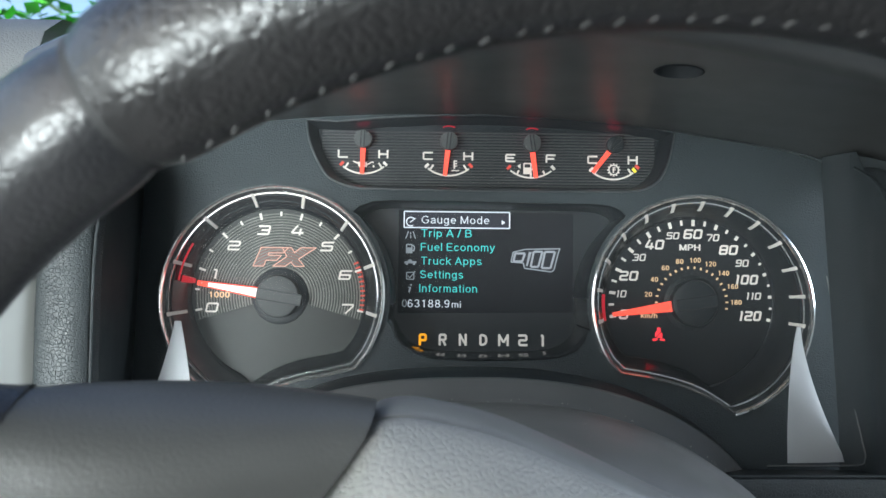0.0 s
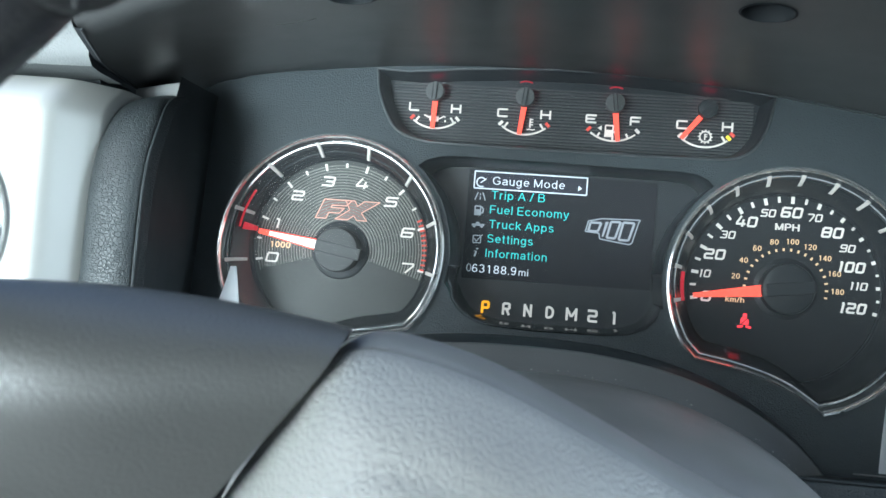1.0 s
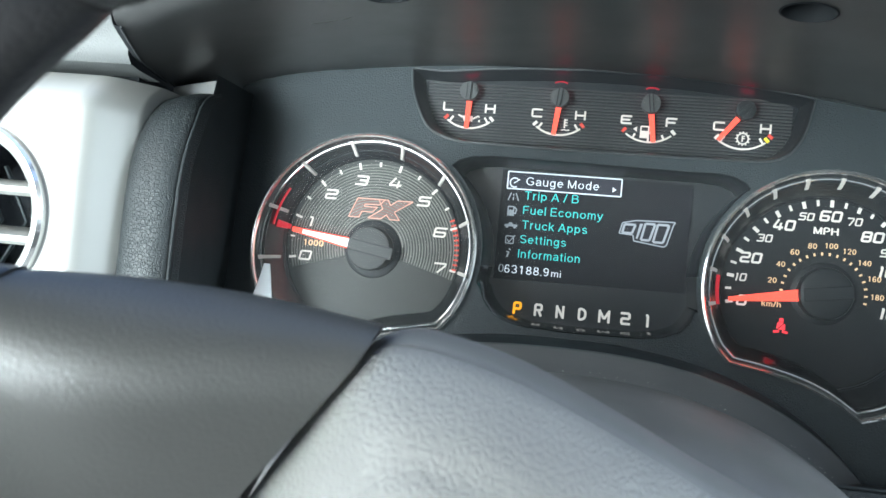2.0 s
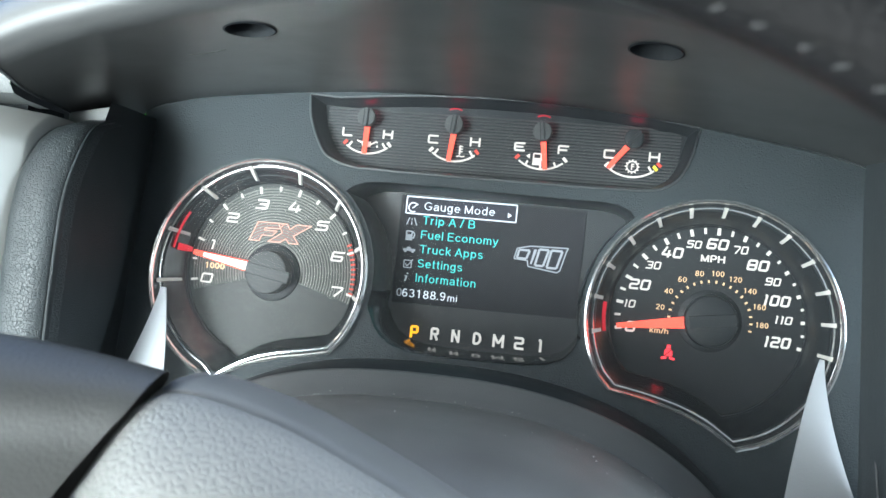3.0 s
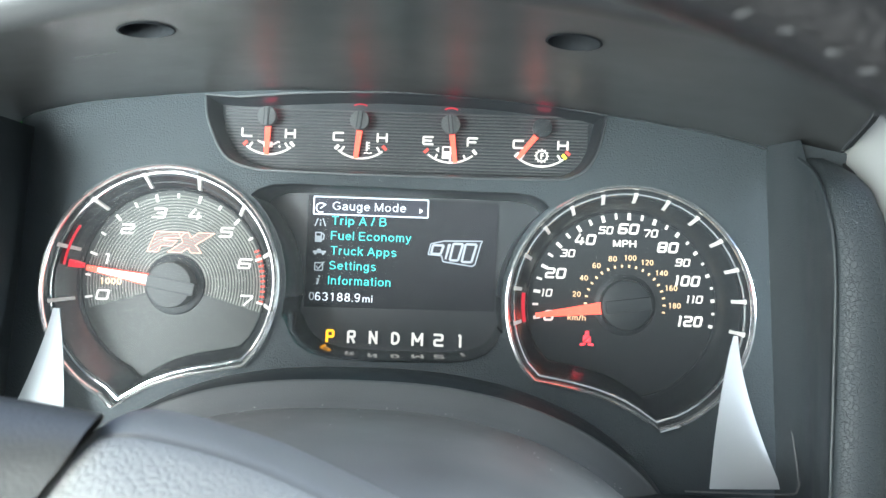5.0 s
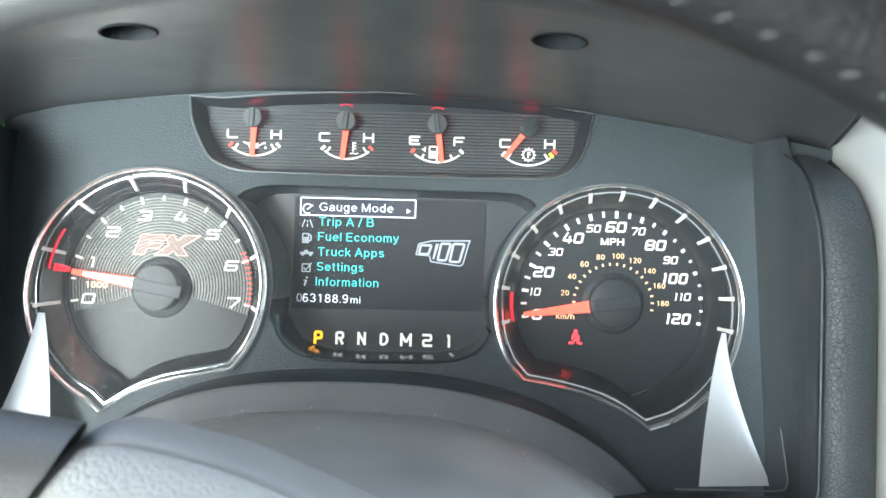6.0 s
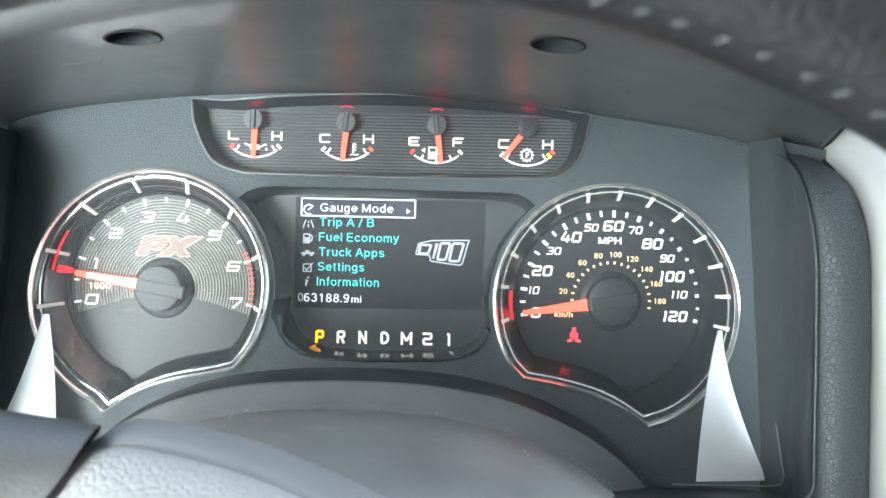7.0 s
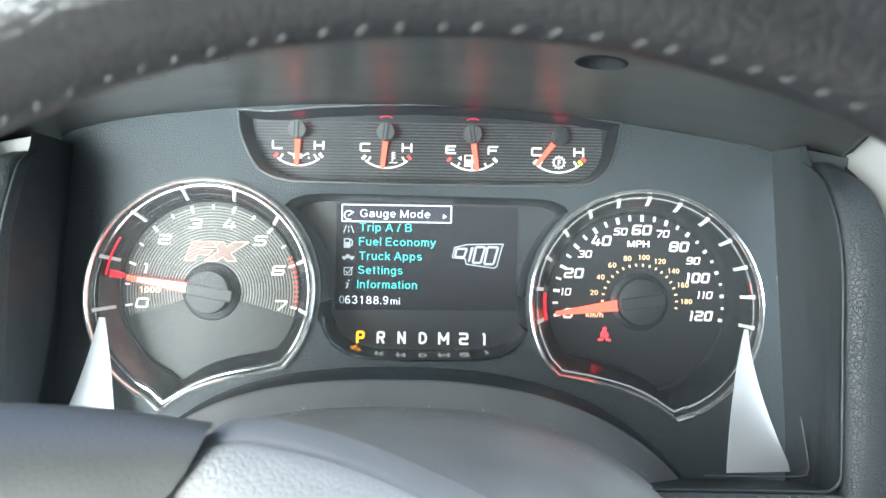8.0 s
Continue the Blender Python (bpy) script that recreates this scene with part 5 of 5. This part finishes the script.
    bm = prism([(ix - 0.0032, -0.0002), (ix + 0.0031, -0.0002), (ix + 0.0032, 0.0009), (ix + 0.0010, 0.0009), (ix + 0.0005, 0.0018), (ix - 0.0010, 0.0018), (ix - 0.0013, 0.0009),
                (ix - 0.0031, 0.0008)], y, y + d)
    for wx in (-0.0019, 0.0019):
        prism([(ix + wx + 0.0007 * math.cos(k * math.pi / 5), -0.0004 + 0.0007 * math.sin(k * math.pi / 5)) for k in range(10)], y - 0.00005, y + d, bm)
    icon(bm)
    bm = bmesh.new()
    for a in ((-0.0019, -0.0086, 0.0019, -0.0086), (0.0019, -0.0086, 0.0019, -0.0050), (0.0019, -0.0050, -0.0019, -0.0050), (-0.0019, -0.0050, -0.0019, -0.0086),
              (-0.0012, -0.0066, -0.0003, -0.0080), (-0.0003, -0.0080, 0.0026, -0.0044)):
        bar(ix + a[0], a[1], ix + a[2], a[3], 0.0005, 0.0005, y, y + d, bm)
    icon(bm)
    bm = bar(ix - 0.0006, -0.0155, ix + 0.0002, -0.0128, 0.0008, 0.0008, y, y + d)
    bar(ix + 0.0004, -0.0119, ix + 0.0006, -0.0112, 0.0009, 0.0009, y, y + d, bm)
    bar(ix - 0.0011, -0.0128, ix + 0.0003, -0.0128, 0.0004, 0.0004, y, y + d, bm)
    icon(bm)
    # silver badge drawn as plain slanted blocks on a dark plate with a bright rim
    plate = [(0.0124, 0.0010), (0.0136, 0.0062), (0.0200, 0.0078), (0.0384, 0.0083), (0.0376, 0.0066), (0.0352, -0.0030), (0.0338, -0.0040), (0.0196, -0.0022), (0.0190, 0.0006)]
    badge = part("menu_badge", prism(plate, y + 0.0001, y + d), M_BADGEDARK, scr, "silver slanted badge", smooth=False)
    bm = bmesh.new()
    for p, q in zip(plate, plate[1:] + plate[:1]):
        bar(*p, *q, 0.0006, 0.0006, y - 0.00005, y + 0.0001, bm)
    part("badge_rim", bm, M_MENUG, badge, smooth=False)
    bm = bmesh.new()
    for x0, x1, zb, zt in ((0.0138, 0.0190, 0.0014, 0.0056), (0.0204, 0.0219, -0.0010, 0.0064), (0.0229, 0.0275, -0.0014, 0.0066), (0.0287, 0.0340, -0.0020, 0.0066)):
        slant = 0.20 * (zt - zb)
        block_pts = [(x0, zb), (x1 - 0.0006, zb), (x1 + slant, zt), (x0 + slant, zt)]
        if x1 - x0 > 0.003:
            for p, q in zip(block_pts, block_pts[1:] + block_pts[:1]):
                bar(*p, *q, 0.0011, 0.0011, y - 0.0001, y + 0.0001, bm)
        else:
            prism(block_pts, y - 0.0001, y + 0.0001, bm)
    part("badge_blocks", bm, M_MENUS, badge, "bright silver blocks", smooth=False)
    for ch, x in zip("PRNDM21", (-0.0336, -0.0232, -0.0126, -0.0018, 0.0088, 0.0190, 0.0292)):
        w = {"M": 0.0056, "1": 0.0032, "2": 0.0048}.get(ch, 0.0042)
        part("gear_letter", square_text(ch, width=w, cap=0.0062, x=x, y=-0.0002, z=-0.0432, weight=0.185, depth=0.0004), M_AMBER if ch == "P" else M_WHITE, bez, smooth=False)


M_PANEL = mat("dark satin display surround", (0.016, 0.019, 0.022), 0.35, spec=0.35, vary=0.12)
M_SELECT = lit("grey selection bar", (0.07, 0.07, 0.09), 0.10)


def lens_y(z):
    """Front lens: follows the mask at the top and bows towards the driver at the bottom."""
    b = max(0.0, -0.01 - z)
    return -0.0335 + 0.12 * z - 3.0 * b * b


def build_lens(cl):
    zs = [0.0735 - 0.0055 * k for k in range(31)]
    zs = [z for z in zs if z > -0.0915] + [-0.0915]
    xs = [-0.173 + 0.343 * k / 40 for k in range(41)]
    rows = []
    for z in zs:
        rows.append([(x, lens_y(z), min(z, hood_z(x, -0.03) - 0.001)) for x in xs])
    lens = part("lens", grid_mesh(rows), M_LENS, cl, "clear curved plastic lens")
    # pale wedges standing in for bright reflections in the lens corners
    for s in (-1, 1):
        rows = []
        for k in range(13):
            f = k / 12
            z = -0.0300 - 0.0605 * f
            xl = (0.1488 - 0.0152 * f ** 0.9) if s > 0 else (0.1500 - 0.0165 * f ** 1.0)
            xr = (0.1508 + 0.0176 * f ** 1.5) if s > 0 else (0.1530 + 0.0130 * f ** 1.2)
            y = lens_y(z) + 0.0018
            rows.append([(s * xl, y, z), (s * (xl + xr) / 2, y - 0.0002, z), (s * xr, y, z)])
        # each wedge leans outwards
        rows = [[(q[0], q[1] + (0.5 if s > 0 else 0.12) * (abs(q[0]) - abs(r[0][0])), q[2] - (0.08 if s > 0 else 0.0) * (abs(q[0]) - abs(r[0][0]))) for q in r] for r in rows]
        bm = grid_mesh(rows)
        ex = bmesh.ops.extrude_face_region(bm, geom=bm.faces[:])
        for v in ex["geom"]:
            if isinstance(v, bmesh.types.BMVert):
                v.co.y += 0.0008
        part("lens_glare", bm, M_LENSGLARE, lens, "pale wedge painted as a reflection in the lens")
    edge = smooth_path([(0.1640, 0, -0.005), (0.1663, 0, -0.0233), (0.1688, 0, -0.0565), (0.1690, 0, -0.0830), (0.1680, 0, -0.0885), (0.1640, 0, -0.0906), (0.1420, 0, -0.0910), (0.1230, 0, -0.0912)], 5)
    part("lens_edge", tube([(q.x, lens_y(q.z) - 0.0006, q.z) for q in edge], 0.00035, n=6), M_COWL, lens, "thin moulded lens edge")
    part("lens_frame", prism([(-0.178, -0.0920), (-0.112, -0.0920), (-0.112, -0.1020), (-0.180, -0.1020)], lens_y(-0.0915) - 0.003, -0.02), M_WALL, cl, bevel=0.001)


def build_cluster():
    cl = thing("instrument_cluster", "lit truck instrument cluster with two chrome-ringed dials and a menu display", "instrument cluster")
    outer = [(-0.1800, -0.100), (-0.1800, 0.0600)] + [(x, hood_z(x, -0.018) + 0.006) for x in (-0.16, -0.13, -0.10, -0.07, -0.035, 0, 0.035, 0.07, 0.10, 0.13, 0.155)] + [(0.170, 0.060), (0.178, -0.020), (0.178, -0.100)]
    part("housing", block(-0.181, 0.180, 0.004, 0.060, -0.115, 0.088), M_WALL, cl, "plain dark rear housing", smooth=False)
    part("mask", sheet_with_holes(outer, [scaled(TACH_OUT, TC, 1.012), scaled(SPEED_OUT, SC, 1.012), POD_OUT, DISP_OUT]), M_MASK, cl, "grained charcoal cluster face", smooth=False)
    build_tach(cl)
    build_speedo(cl)
    build_pod(cl)
    build_display(cl)
    build_lens(cl)


# ---- steering wheel ----
def build_wheel():
    wheel = thing("steering_wheel", "leather-wrapped black steering wheel turned a little clockwise", "steering wheel")
    R, r = 0.1778, 0.0153

    def rim_rows(a0, a1, steps, swell=0.0):
        rows = []
        for i in range(steps + 1):
            a = radians(a0 + (a1 - a0) * i / steps)
            e = min(i, steps - i)
            rr = r - (0.0016 if e == 0 else 0.0004 if e == 1 else 0.0) + swell
            row = []
            for k in range(24):
                t = 2 * math.pi * k / 24
                rad = R + rr * math.cos(t) * 0.97
                row.append((rad * math.cos(a), rr * math.sin(t) * 1.05, rad * math.sin(a)))
            rows.append(row)
        return rows
    seams = (31.5, 148.5)
    rim = part("rim", grid_mesh(rim_rows(31.5, 148.5, 100, 0.0005), close_u=True), M_LEATHER, wheel, "wrinkled black leather rim")
    part("rim_side", grid_mesh(rim_rows(148.5, 391.5, 140, -0.0008), close_u=True), M_LEATHER_S, wheel, "smoother black leather lower rim")
    for a in seams:
        part("seam", grid_mesh([[((R + (r - 0.0018) * math.cos(t)) * math.cos(radians(a + d)), (r - 0.0018) * math.sin(t) * 1.05, (R + (r - 0.0018) * math.cos(t)) * math.sin(radians(a + d)))
                                 for t in [2 * math.pi * k / 20 for k in range(20)]] for d in (-0.6, 0.6)], close_u=True), M_SEAM, rim)
    # thread stitches along the inner front of the rim
    rng = random.Random(21)
    for k in range(60):
        a = radians(33 + 114 * k / 59 + rng.uniform(-0.25, 0.25))
        t = radians(217 - 13 * min(1.0, max(0.0, (math.degrees(a) - 100) / 47)))
        base = Vector(((R + 0.0154 * math.cos(t)) * math.cos(a), 0.0160 * math.sin(t), (R + 0.0154 * math.cos(t)) * math.sin(a)))
        tang = Vector((-math.sin(a), 0, math.cos(a)))
        out = Vector((math.cos(a), -0.5, math.sin(a))).normalized()
        d = (0.75 * tang - rng.uniform(0.45, 0.85) * out).normalized()
        part("stitch", tube([base - 0.0013 * d, base + Vector((0, -0.0003, 0)), base + rng.uniform(0.0009, 0.0014) * d], [0.00025, 0.0004, 0.00025], n=6), M_THREAD, rim)
    # left and right spokes, from the edge of the airbag cover to the rim
    for s in (-1, 1):
        rows = []
        for i in range(19):
            f = i / 18
            zt = 0.0385 - 0.0262 * f
            zb = -0.046 + 0.004 * f
            c, h = (zt + zb) / 2, (zt - zb) / 2
            row = []
            for k in range(32):
                t = 2 * math.pi * k / 32
                ct, st = math.cos(t), math.sin(t)
                z = c + h * (abs(ct) ** 0.72) * (1 if ct > 0 else -1)
                x0 = 0.0802 + 0.0098 * min(1.0, max(0.0, (0.034 - z) / 0.046))
                belly = 0.0190 + 0.012 * math.sin(math.pi * min(1, f * 1.1)) - 0.004 * f
                y = 0.0480 - belly * abs(st) ** 0.85 if st > 0 else 0.0480 + 0.012 * abs(st) ** 0.8
                row.append((s * (x0 + (0.168 - x0) * f), y - 0.034 * f ** 2.2, z))
            rows.append(row)
        part("spoke", grid_mesh(rows, close_u=True), M_SPOKE, wheel, "satin dark grey plastic spoke")
    # lower spokes
    for s in (-1, 1):
        part("lower_spoke", tube([(s * 0.035, 0.022, -0.075), (s * 0.050, 0.014, -0.120), (s * 0.058, 0.004, -0.166)], [0.022, 0.015, 0.012], n=16), M_SPOKE, wheel)
    # hub shell behind the airbag cover, and the cover
    half = [(0, 0.0445), (0.0200, 0.0450), (0.0400, 0.0448), (0.0500, 0.0440), (0.0600, 0.0422), (0.0705, 0.0394), (0.0765, 0.0362), (0.0800, 0.0320), (0.0824, 0.0250),
            (0.0852, 0.0080), (0.0878, -0.0120), (0.0870, -0.0280), (0.0700, -0.0640), (0.0400, -0.0880), (0, -0.0940)]
    loop = [(x, 0, z) for x, z in half] + [(-x, 0, z) for x, z in half[-2:0:-1]] + [(0, 0, 0.0445)]
    edge = smooth_path(loop, 7)[:-1]

    def shell(fr, grow):
        rows = []
        for f, y in fr:
            rows.append([((p.x * (1 + grow)) * f, y, (p.z + 0.018) * (1 + grow) * f - 0.018) for p in edge])
        return grid_mesh(rows, close_u=True)
    part("hub_shell", shell(((0.86, 0.070), (0.955, 0.0660), (0.985, 0.0625), (1.0, 0.0570), (1.002, 0.0520), (0.995, 0.0492), (0.97, 0.0475), (0.5, 0.0470)), -0.002), M_SHELL, wheel, "smooth hub shell, painted lighter for light on it")
    part("cover_gap", shell(((0.90, 0.0500), (0.975, 0.0490), (0.975, 0.0460), (0.94, 0.0440)), 0.0), M_SEAM, wheel)
    part("airbag_cover", shell(((0.975, 0.0480), (0.997, 0.0470), (1.0, 0.0452), (0.995, 0.0415), (0.980, 0.0370), (0.950, 0.0310), (0.90, 0.0245), (0.850, 0.0214), (0.822, 0.0202), (0.804, 0.0186), (0.788, 0.0170), (0.765, 0.0160), (0.65, 0.0140), (0.45, 0.0118), (0.2, 0.0097), (0.001, 0.009)), 0.0),
         M_AIRBAG, wheel, "grey pebbled airbag cover")
    # leather flaring from the rim onto each spoke end
    for s in (-1, 1):
        rows = []
        for i in range(9):
            f = i / 8
            x = 0.1545 + 0.0220 * f
            grow = 0.0008 + 0.0075 * f ** 1.6
            g = (x - 0.082) / 0.086
            zt, zb = 0.0385 - 0.0262 * g + grow, -0.046 + 0.004 * g - grow
            row = []
            for k in range(32):
                t = 2 * math.pi * k / 32
                ct, st = math.cos(t), math.sin(t)
                z = (zt + zb) / 2 + (zt - zb) / 2 * (abs(ct) ** 0.72) * (1 if ct > 0 else -1)
                y = 0.0480 - (0.0185 + grow) * abs(st) ** 0.85 if st > 0 else 0.0480 + (0.013 + grow) * abs(st) ** 0.8
                row.append((s * x, y - 0.034 * g ** 2.2, z))
            rows.append(row)
        part("thumb_grip", grid_mesh(rows, close_u=True), M_LEATHER, wheel, "black leather flare at the spoke end")
    wheel.matrix_basis = pose(0.0126, -0.2632, -0.1215, 17.5) @ pose(0, 0, 0, 0, 26, 0)


def build_hedge():
    """A made-up clumpy hedge of many small leaves for the bright green outside the windscreen."""
    rng = random.Random(4)
    bm = bmesh.new()
    for k in range(9000):
        u = rng.random()
        x, y = -3.6 + 3.2 * u + rng.gauss(0, 0.2), 2.4 + 2.2 * u + rng.gauss(0, 0.2)
        z = -1.25 + 3.4 * rng.random() ** 0.8 * (0.85 + 0.15 * math.sin(7 * u))
        a, t, s = rng.uniform(0, 6.28), rng.uniform(-0.8, 0.8), rng.uniform(0.05, 0.11)
        d = Vector((math.cos(a), math.sin(a), t)).normalized()
        n = Vector((-math.sin(a), math.cos(a), 0.4)).normalized() * s * 0.45
        p = Vector((x, y, z))
        bm.faces.new([bm.verts.new(q) for q in (p - d * s, p + n, p + d * s, p - n)])
    tagged(part("hedge", bm, M_LEAF, smooth=False), "made-up leafy hedge for the bright green outside the windscreen", "hedge", kind="stuff")


build_setting()
build_hedge()
build_hood()
build_side(-1)
build_side(1)
build_silver_panels()
build_cowl()
build_cluster()
build_wheel()
